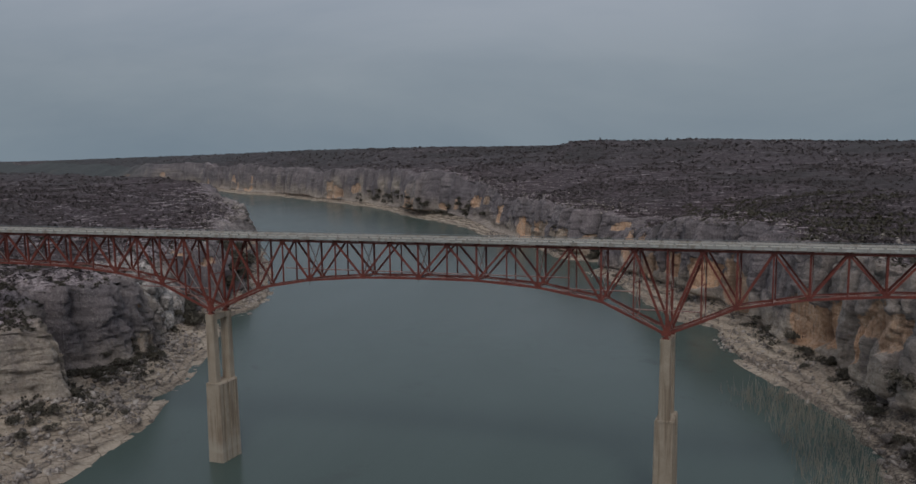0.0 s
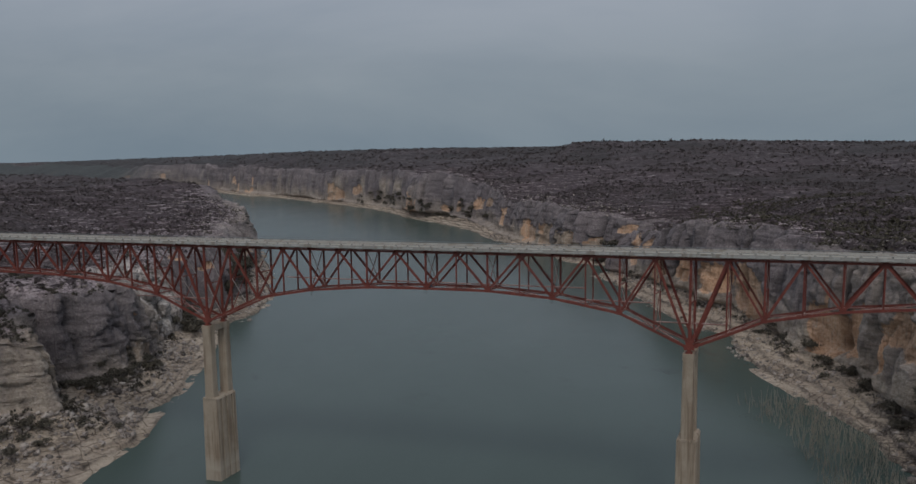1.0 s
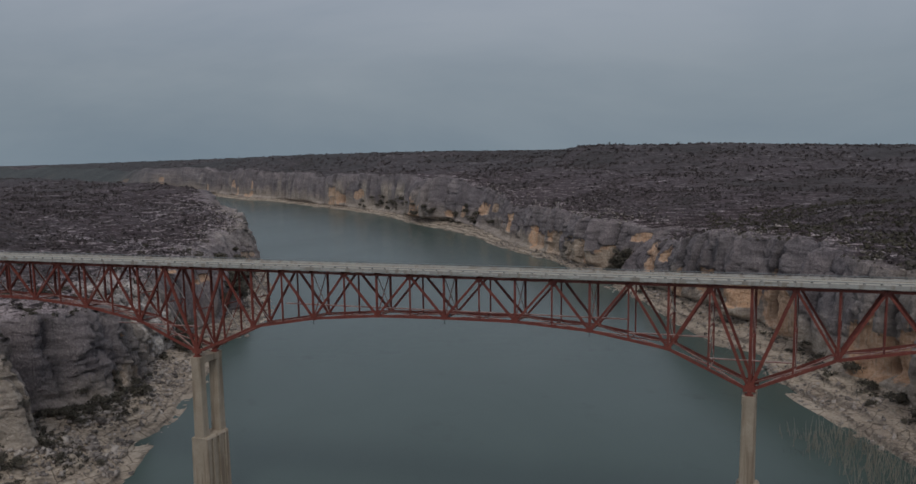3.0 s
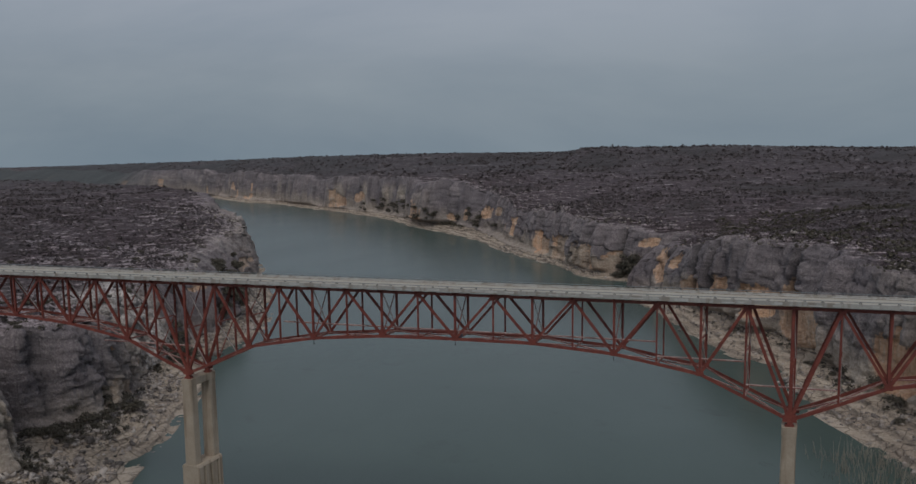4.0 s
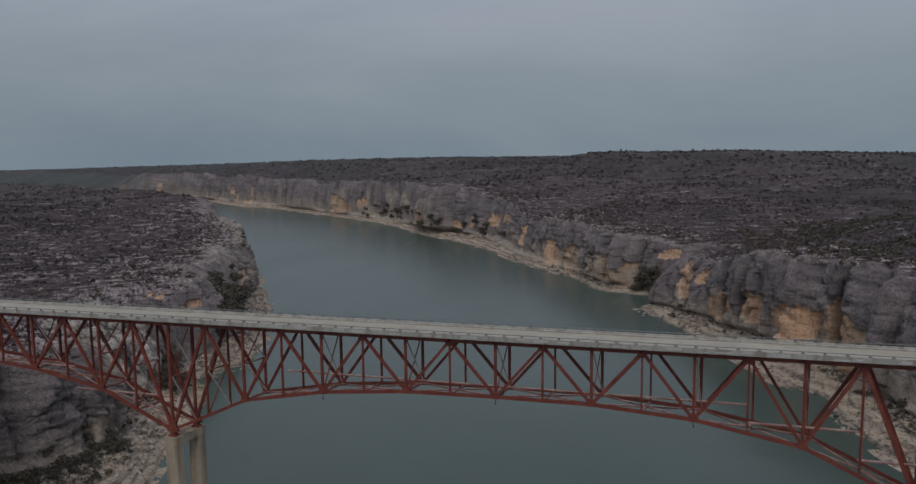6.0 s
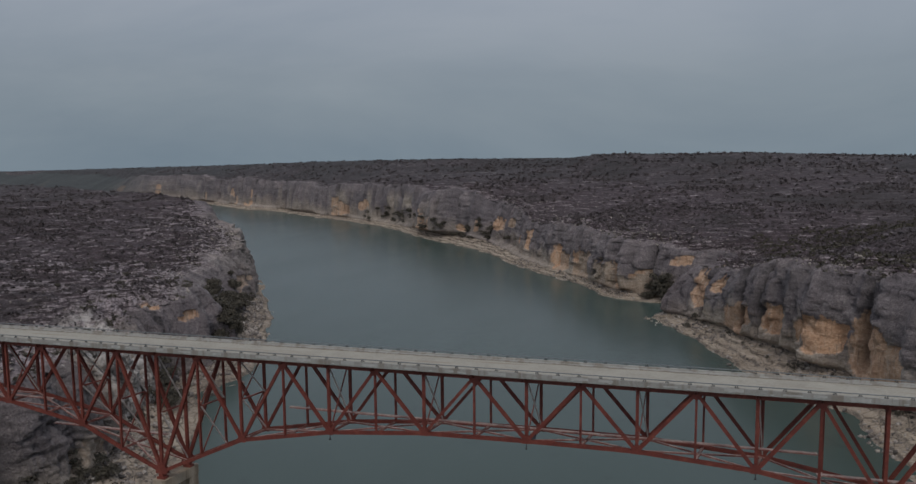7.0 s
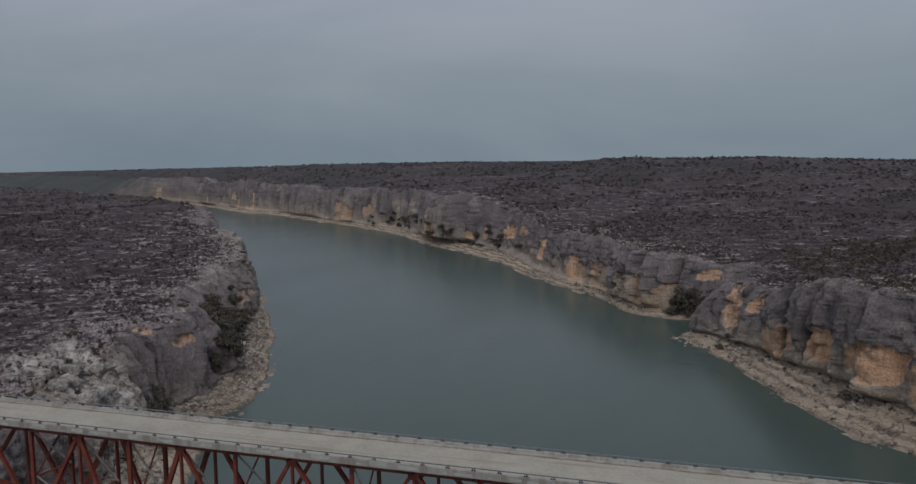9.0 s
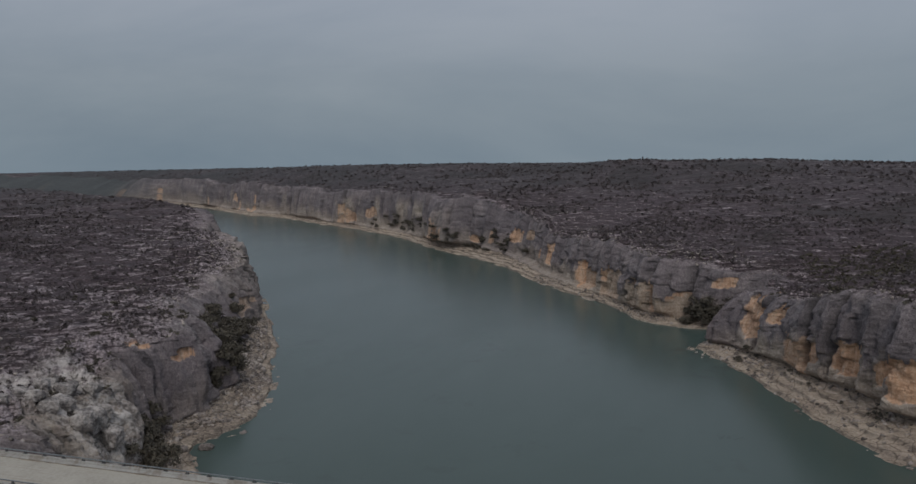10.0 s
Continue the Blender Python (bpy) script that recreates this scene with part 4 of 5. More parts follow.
for i in range(FIRST, LAST + 1):
    zb = z_bottom(i)
    part("floor_beam", beam(across(i, -0.18, Z_TOP + 0.28), across(i, 1.18, Z_TOP + 0.28), 0.3, 0.6, (1, 0, 0)), STEEL, bracing)
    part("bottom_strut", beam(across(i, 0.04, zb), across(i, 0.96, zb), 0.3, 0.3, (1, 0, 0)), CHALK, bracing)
    if i % 2 == 0 or i in (-1, 1, 15, 17):
        bm = bmesh.new()
        levels = [zb + 0.4, Z_TOP - 0.4]
        if Z_TOP - zb > 11:
            levels = [zb + 0.4, (zb + Z_TOP) / 2, Z_TOP - 0.4]
            add_bar(bm, across(i, 0.04, levels[1]), across(i, 0.96, levels[1]), 0.2, 0.2, (1, 0, 0))
        for lo, hi in zip(levels, levels[1:]):
            add_bar(bm, across(i, 0.04, lo), across(i, 0.96, hi), 0.13, 0.20, (1, 0, 0))
        part("sway_frame", bm, STEEL, bracing)
        bm = bmesh.new()
        for lo, hi in zip(levels, levels[1:]):
            a_, b_ = Vector(across(i, 0.04, hi)), Vector(across(i, 0.96, lo))
            add_bar(bm, a_ + Vector((0.16, 0, 0)), b_ + Vector((0.16, 0, 0)), 0.14, 0.20, (1, 0, 0))
        part("sway_rod", bm, PALE, bracing, "whitened sway rod")
    if i < LAST:
        zb2 = z_bottom(i + 1)
        for side in (0.05, 0.95):
            bm = bmesh.new()
            if i % 2:
                add_bar(bm, across(i, 0.5, zb), across(i + 1, side, zb2), 0.24, 0.2, (0, 1, 0))
            else:
                add_bar(bm, across(i, side, zb), across(i + 1, 0.5, zb2), 0.24, 0.2, (0, 1, 0))
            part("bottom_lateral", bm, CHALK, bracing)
        for yy in (0.18, 0.5, 0.82):
            part("stringer", beam(across(i, yy, Z_TOP + 0.42), across(i + 1, yy, Z_TOP + 0.42), 0.2, 0.4, (0, 1, 0), 0.03), STEEL, bracing)

# a small junction box at mid span, and rods that hang below the chord
bm = bmesh.new()
add_box(bm, PANEL * 8 + 0.35, PANEL * 8 + 1.15, 0.35, 0.95, z_bottom(8) + 0.24, z_bottom(8) + 0.85)
bmesh.ops.bevel(bm, geom=bm.edges[:], offset=0.04, segments=1, affect="EDGES")
part("junction_box", bm, GREY, bracing, "purplish grey junction box")
bm = bmesh.new()
add_box(bm, PANEL * 8 + 0.45, PANEL * 8 + 0.85, 0.45, 0.8, z_bottom(8) + 0.851, z_bottom(8) + 1.12)
part("junction_box_lid", bm, PATCH, bracing, "pale box lid")
for i in (4, 8, 12):
    bm = bmesh.new()
    add_bar(bm, (PANEL * i, 0, z_bottom(i) - 1.0), (PANEL * i, 0, z_bottom(i) - 0.2), 0.09, 0.09)
    add_box(bm, PANEL * i - 0.12, PANEL * i + 0.12, -0.12, 0.12, z_bottom(i) - 1.12, z_bottom(i) - 0.95)
    part("hanging_rod", bm, DARK, bracing, "short dark hanging rod")

# inspection catwalk hung inside the trusses
walkway = empty("catwalk", "narrow faded red steel catwalk hung inside the bridge truss", "catwalk", (57, 1.6, 57))
for n0, n1, zc in ((3, 13, 56.0), (13, 15, 53.4), (15, 17, 49.4), (-5, -3, 53.8), (-3, 0, 49.8)):
    x0, x1 = PANEL * n0, PANEL * n1
    for yy in (1.45, 2.05):
        bm = bmesh.new()
        add_bar(bm, (x0, yy, zc), (x1, yy, zc), 0.08, 0.12)
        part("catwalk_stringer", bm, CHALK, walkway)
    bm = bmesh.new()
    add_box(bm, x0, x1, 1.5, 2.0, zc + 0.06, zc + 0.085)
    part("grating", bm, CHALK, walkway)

# ------------------------------------------------------------------ deck
DX0, DX1 = -240.0, 330.0
Y0, Y1 = -1.3, 5.95
Z_ROAD = 64.05
deck_ob = empty("bridge_deck", "pale worn concrete road deck with low parapets", "bridge deck", (57, 2.8, 64))
bm = bmesh.new()
add_box(bm, DX0, DX1, Y0, Y1, Z_ROAD - 0.33, Z_ROAD - 0.006)
part("slab", bm, DECK_C, deck_ob)
SLAB = 2 * PANEL
rng_deck = random.Random(4)
n_bay = int((DX1 - DX0) / SLAB)
for k in range(n_bay + 1):
    xa = -17 * PANEL * 2 + k * SLAB
    if xa + SLAB > DX1:
        break
    bm = bmesh.new()
    add_box(bm, xa + 0.02, xa + SLAB - 0.02, Y0 + 0.75, Y1 - 0.75, Z_ROAD - 0.01, Z_ROAD + 0.012 * (k % 2))
    part("road_panel", bm, ROAD, deck_ob)
    for yy, s_ in ((Y0, 1), (Y1, -1)):
        bm = bmesh.new()
        prof = [(0, -0.34), (0, 0.37), (0.04, 0.41), (0.27, 0.41), (0.31, 0.36), (0.35, 0.17), (0.72, 0.15), (0.76, 0.11), (0.76, -0.02), (0.02, -0.34)]
        ends = []
        for xx in (xa + 0.012, xa + SLAB - 0.012):
            ends.append([bm.verts.new((xx, yy + s_ * (a - 0.012), Z_ROAD + b)) for a, b in prof])
        n_ = len(prof)
        for q_ in range(n_):
            bm.faces.new((ends[0][q_], ends[0][(q_ + 1) % n_], ends[1][(q_ + 1) % n_], ends[1][q_]))
        bm.faces.new(ends[0][::-1])
        bm.faces.new(ends[1])
        bmesh.ops.recalc_face_normals(bm, faces=bm.faces)
        wall_ob = part("parapet", bm, DECK_C, deck_ob)
        if -60 < xa < 170:
            for j in range(3):
                x_, l_ = xa + 0.6 + (j + 0.7 * rng_deck.random()) * 4.3, 0.7 + 1.7 * rng_deck.random()
                lo = -0.28 + 0.25 * rng_deck.random()
                hi = min(0.34, lo + 0.2 + 0.3 * rng_deck.random())
                bm = bmesh.new()
                ya, yb = sorted((yy - s_ * 0.018, yy + s_ * 0.03))
                add_box(bm, x_, min(x_ + l_, xa + SLAB - 0.1), ya, yb, Z_ROAD + lo, Z_ROAD + hi)
                patch_ob = part("repair_patch", bm, PATCH, None, "lighter mortar repair patch")
                patch_ob.parent = wall_ob
                patch_ob.matrix_parent_inverse = Matrix.Translation(deck_ob.location).inverted() @ Matrix.Translation(deck_ob.location)
            for j in range(3):
                x_ = xa + 1.2 + j * SLAB / 3
                bm = bmesh.new()
                ya, yb = sorted((yy - s_ * 0.07, yy + s_ * 0.03))
                add_box(bm, x_, x_ + 0.45, ya, yb, Z_ROAD - 0.20, Z_ROAD - 0.08)
                drain = part("scupper", bm, PATCH, None, "small drain mouth")
                drain.parent = wall_ob
                drain.matrix_parent_inverse = Matrix.Identity(4)
            bm = bmesh.new()
            kerb, foot_row = [], []
            for j in range(13):
                x_ = xa + 0.05 + (SLAB - 0.1) * j / 12
                wd_ = 0.79 + (0.20 if s_ < 0 else 0.12) * rng_deck.random() ** 2
                kerb.append([bm.verts.new((x_, yy + s_ * 0.745, Z_ROAD + h_)) for h_ in (-0.005, 0.022)])
                foot_row.append([bm.verts.new((x_, yy + s_ * wd_, Z_ROAD + h_)) for h_ in (-0.005, 0.018)])
            for j in range(12):
                bm.faces.new((kerb[j][1], kerb[j + 1][1], foot_row[j + 1][1], foot_row[j][1]))
                bm.faces.new((foot_row[j][1], foot_row[j + 1][1], foot_row[j + 1][0], foot_row[j][0]))
            bmesh.ops.recalc_face_normals(bm, faces=bm.faces)
            part("gutter_silt", bm, SILT, deck_ob, "brown silt along the kerb")

for yy, s_ in ((Y0 + 0.15, 1), (Y1 - 0.15, -1)):
    rail_ob = empty("bridge_railing", "low galvanised pipe rail on iron posts along the parapet", "railing", (57, yy, 65), "railings of the bridge")
    bm = bmesh.new()
    add_bar(bm, (DX0, yy, Z_ROAD + 0.70), (DX1, yy, Z_ROAD + 0.70), 0.10, 0.10)
    part("rail", bm, RAIL, rail_ob)
    bm = bmesh.new()
    for dx in (-0.13, 0.13):
        add_bar(bm, (dx, 0, 0.41), (dx * 0.6, 0, 0.69), 0.08, 0.09)
    post_me = bpy.data.meshes.new("post")
    bm.to_mesh(post_me)
    bm.free()
    post_me.materials.append(DARK)
    bm = bmesh.new()
    add_box(bm, -0.26, 0.26, -0.11, 0.11, 0.405, 0.44)
    foot_me = bpy.data.meshes.new("base_plate")
    bm.to_mesh(foot_me)
    bm.free()
    foot_me.materials.append(DARK)
    for k in range(-90, 112):
        ob = new("post", post_me)
        ob.location = (15.4 + k * 2.705, yy, Z_ROAD)
        ob.parent = rail_ob
        ob.matrix_parent_inverse = Matrix.Translation(rail_ob.location).inverted()
        plate = new("base_plate", foot_me)
        plate.parent = ob


# ------------------------------------------------------------------ approaches
def build_abutment(x0, x1, z0, label):
    ab = empty("bridge_abutment", label, "abutment", ((x0 + x1) / 2, 2.3, z0), "abutments of the bridge")
    bm = bmesh.new()
    add_box(bm, x0, x1, Y0 + 0.5, Y1 - 0.5, z0, Z_ROAD - 0.36)
    bmesh.ops.bevel(bm, geom=bm.edges[:], offset=0.15, segments=1, affect="EDGES")
    part("wall", bm, PIER_C, ab)
    bm = bmesh.new()
    xe = x1 if x0 < 0 else x0
    add_box(bm, xe - 1.2, xe + 1.2, Y0 + 0.1, Y1 - 0.1, z0, 54.2)
    part("end_pier", bm, PIER_C, ab)


build_abutment(-240.0, PANEL * FIRST - 1.6, 33.0, "plain concrete approach wall on the tableland")
build_abutment(PANEL * LAST + 3.0, 330.0, 10.0, "plain concrete approach wall on the tableland")

# ------------------------------------------------------------------ piers
def build_pier(x, label):
    pier = empty("bridge_pier", label, "bridge pier", (x, 2.8, -2.0), "piers of the bridge")

    def shaft(name, y0, y1, z0, z1, hx0, hx1, taper_y, groove):
        """A tapered shaft with chamfered corners and sunk grooves in its long faces."""
        bm = bmesh.new()
        yc, hy = (y0 + y1) / 2, (y1 - y0) / 2
        rings = []
        for z_, hx, g in ((z0, hx0, 1 + taper_y), (z1, hx1, 1.0)):
            c = 0.22
            hyy = hy * g
            o = [(-hx + c, -hyy), (hx - c, -hyy), (hx, -hyy + c)]
            if groove:
                for gy in np.linspace(-0.55, 0.55, groove):
                    o += [(hx, gy * hyy - 0.30), (hx - 0.4, gy * hyy - 0.24), (hx - 0.4, gy * hyy + 0.24), (hx, gy * hyy + 0.30)]
            o += [(hx, hyy - c), (hx - c, hyy), (-hx + c, hyy), (-hx, hyy - c)]
            if groove:
                for gy in np.linspace(0.55, -0.55, groove):
                    o += [(-hx, gy * hyy + 0.30), (-hx + 0.4, gy * hyy + 0.24), (-hx + 0.4, gy * hyy - 0.24), (-hx, gy * hyy - 0.30)]
            o += [(-hx, -hyy + c)]
            rings.append([bm.verts.new((x + a + 0.14 * (yc + b), yc + b, z_)) for a, b in o])
        n_ = len(rings[0])
        for q_ in range(n_):
            bm.faces.new((rings[0][q_], rings[0][(q_ + 1) % n_], rings[1][(q_ + 1) % n_], rings[1][q_]))
        bm.faces.new(rings[1])
        bm.faces.new(rings[0][::-1])
        bmesh.ops.recalc_face_normals(bm, faces=bm.faces)
        return part(name, bm, PIER_C, pier)

    shaft("pier_base", -0.95, 6.15, -8.0, 24.6, 2.35, 2.05, 0.06, 3)
    shaft("base_cap", -1.05, 6.25, 24.602, 25.1, 2.1, 1.8, 0.0, 0)
    shaft("leg", -0.9, 0.95, 25.102, 41.9, 1.25, 1.12, 0.05, 0)
    shaft("leg", 4.5, 6.35, 25.102, 41.9, 1.25, 1.12, 0.05, 0)
    cap = shaft("cap_beam", -0.95, 6.4, 41.902, 43.4, 1.2, 1.2, 0.0, 0)
    for yy in (Y_NEAR, Y_FAR):
        bm = bmesh.new()
        xb = x + SKEW * yy / Y_FAR
        add_box(bm, xb - 0.7, xb + 0.7, yy - 0.5, yy + 0.5, 43.402, 43.75)
        add_box(bm, xb - 0.4, xb + 0.4, yy - 0.4, yy + 0.4, 43.75, 44.3)
        part("bearing", bm, STEEL, cap, "red painted steel bearing")
    return pier


build_pier(0.0, "tall tan concrete pier, two legs above a fluted base")
build_pier(PANEL * 16, "tall tan concrete pier, two legs above a fluted base")


# ------------------------------------------------------------------ plants and stones


def cells(co, zone, d, pick):
    """Centres, areas and ground distance of the ground cells that pick (a function of zone, distance from the water, x, y) takes."""
    c = (co[:-1, :-1] + co[1:, 1:]) / 2
    e1, e2 = co[1:, :-1] - co[:-1, :-1], co[:-1, 1:] - co[:-1, :-1]
    area = np.linalg.norm(np.cross(e1, e2), axis=-1)
    ok = pick(zone[:-1, :-1], d[:-1, :-1], c[..., 0], c[..., 1], c[..., 2])
    return co[:-1, :-1][ok], e1[ok], e2[ok], area[ok], d[:-1, :-1][ok]


def scatter(co, zone, d, pick, weight, n, rng):
    o, e1, e2, area, dd = cells(co, zone, d, pick)
    wgt = area * weight(o[:, 0], o[:, 1], o[:, 2], dd)
    k = rng.choice(len(o), n, p=wgt / wgt.sum())
    return o[k] + e1[k] * rng.random((n, 1)) + e2[k] * rng.random((n, 1))


def mesh_from(name, verts, faces, mat):
    """verts (n, 3), faces (m, k): one mesh."""
    me_ = bpy.data.meshes.new(name)
    k = faces.shape[1]
    me_.vertices.add(len(verts))
    me_.vertices.foreach_set("co", np.ascontiguousarray(verts, float).reshape(-1))
    me_.loops.add(faces.size)
    me_.loops.foreach_set("vertex_index", faces.reshape(-1).astype(np.int32))
    me_.polygons.add(len(faces))
    me_.polygons.foreach_set("loop_start", np.arange(0, faces.size, k, dtype=np.int32))
    me_.materials.append(mat)
    me_.update()
    return me_


def leaf_clumps(centres, radius, height, per, leaf, rng):
    """Quads of foliage strewn through flattened domes: vertices and faces."""
    n = len(centres)
    u = rng.normal(size=(n, per, 3))
    u /= np.linalg.norm(u, axis=-1, keepdims=True)
    u[..., 2] = np.abs(u[..., 2])
    rr = (0.45 + 0.6 * rng.random((n, per, 1)) ** 0.6) * (0.8 + 0.4 * rng.random((n, per, 1)))
    c = centres[:, None] + u * rr * np.stack([radius, radius, height], -1)[:, None]
    a = rng.normal(size=(n, per, 3))
    a /= np.linalg.norm(a, axis=-1, keepdims=True)
    b = np.cross(a, u + 0.3 * rng.normal(size=u.shape))
    b /= np.linalg.norm(b, axis=-1, keepdims=True) + 1e-9
    sz = (leaf * radius)[:, None, None] * (0.6 + 0.8 * rng.random((n, per, 1)))
    a, b = a * sz, b * sz * 0.75
    v = np.stack([c - a - 0.5 * b, c + 0.4 * a - b, c + a + 0.4 * b, c - 0.3 * a + b], 2).reshape(-1, 3)
    return v, np.arange(len(v)).reshape(-1, 4)


rng = np.random.default_rng(7)


def scrub_weight(x, y, z, d):
    patch = smooth(-0.35, 0.45, fbm(x / 38, y / 38, 0.2, 71, 3)) * 0.9 + 0.10
    near = 1.0 / (1.0 + (np.hypot(x - 60, y + 40) / 260.0) ** 2)
    return patch * near


def seen_ground(x, y):
    """The stretch of plan before the bridge and beyond it, as far as single shrubs tell."""
    ahead = (y + 200) > 0.0
    return ahead & (y < 2200) & (x > -1800) & (x < 520) & (x < 170 + 0.55 * (y + 120))


def scrub_on(name, co, zone, d, n, label):
    def pick(zn, dd, x, y, z):
        return (zn > 1.3) & (z > 20) & (dd < 1700) & seen_ground(x, y)

    p = scatter(co, zone, d, pick, scrub_weight, n, rng)
    far = np.hypot(p[:, 0] - 60, p[:, 1] + 40)
    rad = (0.40 + 0.95 * rng.random(n) ** 2.2) * (1 + smooth(250, 1000, far) * 1.1)
    v, f = leaf_clumps(p, rad, rad * (0.75 + 0.35 * rng.random(n)), 10, 0.46, rng)
    tagged(new(name, mesh_from(name, v, f, SCRUB)), label, "scrub", kind="stuff")


scrub_on("scrub_east", R_CO, R_ZONE, R_D, 21000, "low dark brown-green scrub scattered over stony tableland")
scrub_on("scrub_west", L_CO, L_ZONE, L_D, 24000, "low dark brown scrub scattered over stony tableland")


def rim_scrub(name, co, zone, d, n, label, back=260):
    def pick(zn, dd, x, y, z):
        return (zn > 1.25) & (dd < back) & (y > 40) & (y < 520)

    p = scatter(co, zone, d, pick, lambda x, y, z, dd: 0.25 + smooth(-0.3, 0.3, fbm(x / 17, y / 17, 0.5, 73, 3)), n, rng)
    rad = 0.32 + 0.75 * rng.random(n) ** 2.0
    v, f = leaf_clumps(p, rad, rad * 0.85, 9, 0.5, rng)
    tagged(new(name, mesh_from(name, v, f, SCRUB)), label, "scrub", kind="stuff")


rim_scrub("rim_scrub_east", R_CO, R_ZONE, R_D, 7000, "dense low dark scrub among stones behind the cliff rim", 130)
rim_scrub("rim_scrub_west", L_CO, L_ZONE, L_D, 13000, "dense low brown scrub among stones behind the cliff rim")


def shore_scrub(name, co, zone, d, n, label):
    def pick(zn, dd, x, y, z):
        return (((zn < 0.5) & (z > 7.0)) | ((zn > 1.01) & (zn < 1.8))) & seen_ground(x, y) & (y < 900)

    def weight(x, y, z, dd):
        return smooth(0.0, 0.5, fbm(x / 14, y / 14, 0.9, 77, 3)) / (1.0 + (np.hypot(x - 60, y + 40) / 240.0) ** 2)

    p = scatter(co, zone, d, pick, weight, n, rng)
    rad = 0.4 + 1.0 * rng.random(n) ** 2
    v, f = leaf_clumps(p, rad, rad * 0.9, 16, 0.36, rng)
    tagged(new(name, mesh_from(name, v, f, BUSH)), label, "scrub", kind="stuff")


def slope_brush(name, n, label):
    def pick(zn, dd, x, y, z):
        return (zn > 1.3) & (y > 150) & (y < 420) & (x > 120) & (x < 330) & (dd < 200)

    p = scatter(R_CO, R_ZONE, R_D, pick, lambda x, y, z, dd: smooth(-0.05, 0.25, fbm(x / 40, y / 40, 0.6, 75, 3)), n, rng)
    rad = 0.5 + 1.0 * rng.random(n) ** 2
    v, f = leaf_clumps(p, rad, rad * 0.8, 10, 0.46, rng)
    tagged(new(name, mesh_from(name, v, f, OLIVE)), label, "brush", kind="stuff")


slope_brush("slope_brush", 5200, "olive-brown brush covering a slope of the tableland")
shore_scrub("cliff_scrub_east", R_CO, R_ZONE, R_D, 1900, "dark green brush rooted at the cliff foot and in its ledges")
shore_scrub("cliff_scrub_west", L_CO, L_ZONE, L_D, 1900, "dark green brush rooted among the rubble and in cliff ledges")

ROCK_SHAPE = np.array([(x, y, z) for z in (-0.5, 0.5) for x, y in ((-0.5, -0.5), (0.5, -0.5), (0.5, 0.5), (-0.5, 0.5))])
ROCK_FACES = np.array(((3, 2, 1, 0), (4, 5, 6, 7), (0, 1, 5, 4), (1, 2, 6, 5), (2, 3, 7, 6), (3, 0, 4, 7)))


def turned(n, r_, tilt=1.0):
    """Random turns; tilt below 1 keeps them closer to upright."""
    q = r_.normal(size=(n, 4)) * np.array([1.0, tilt, tilt, 1.0])
    q /= np.linalg.norm(q, axis=1, keepdims=True)
    w_, x, y, z = q.T
    return np.stack([np.stack([1 - 2 * (y * y + z * z), 2 * (x * y - z * w_), 2 * (x * z + y * w_)], -1),
                     np.stack([2 * (x * y + z * w_), 1 - 2 * (x * x + z * z), 2 * (y * z - x * w_)], -1),
                     np.stack([2 * (x * z - y * w_), 2 * (y * z + x * w_), 1 - 2 * (x * x + y * y)], -1)], 1)


def rubble(name, co, zone, d, n, big, label, pick, shore=1e9):
    p = scatter(co, zone, d, pick, lambda x, y, z, dd: (0.15 + smooth(-0.2, 0.5, fbm(x / 11, y / 11, 0.4, 81, 3))) * np.exp(-dd / shore), n, rng)
    size = 0.18 + big * rng.random(n) ** 7
    v = ROCK_SHAPE[None] * (0.65 + 0.7 * rng.random((n, 8, 3))) * size[:, None, None] * np.array([1.35, 1.0, 0.55])
    v = np.einsum("nij,nkj->nki", turned(n, rng, 0.35), v) + p[:, None] + np.array([0, 0, 0.1]) * size[:, None, None]
    f = (ROCK_FACES[None] + 8 * np.arange(n)[:, None, None]).reshape(-1, 4)
    tagged(new(name, mesh_from(name, v.reshape(-1, 3), f, STONE)), label, "rubble", kind="stuff")


rubble("rubble_west", L_CO, L_ZONE, L_D, 14000, 1.25, "pale broken limestone rubble on the shore slope",
       lambda zn, dd, x, y, z: (zn < 0.5) & (z > 4.6) & (y > -60) & (y < 320) & ((y < 96) | (dd > 9) | ((y > 150) & (dd > 2.5))))
rubble("rubble_east", R_CO, R_ZONE, R_D, 5200, 1.2, "pale broken limestone rubble on the shore ledges",
       lambda zn, dd, x, y, z: (zn < 0.5) & (z > 3.4) & (y > -20) & (y < 520))
rubble("rim_stones_west", L_CO, L_ZONE, L_D, 3600, 1.1, "grey and white weathered stones along the cliff rim",
       lambda zn, dd, x, y, z: (zn > 1.02) & (dd < 75) & (y > -40) & (y < 420), 16.0)
rubble("rim_stones_east", R_CO, R_ZONE, R_D, 4200, 1.0, "grey weathered stones along the cliff rim",
       lambda zn, dd, x, y, z: (zn > 1.02) & (dd < 90) & (y > 40) & (y < 620), 20.0)

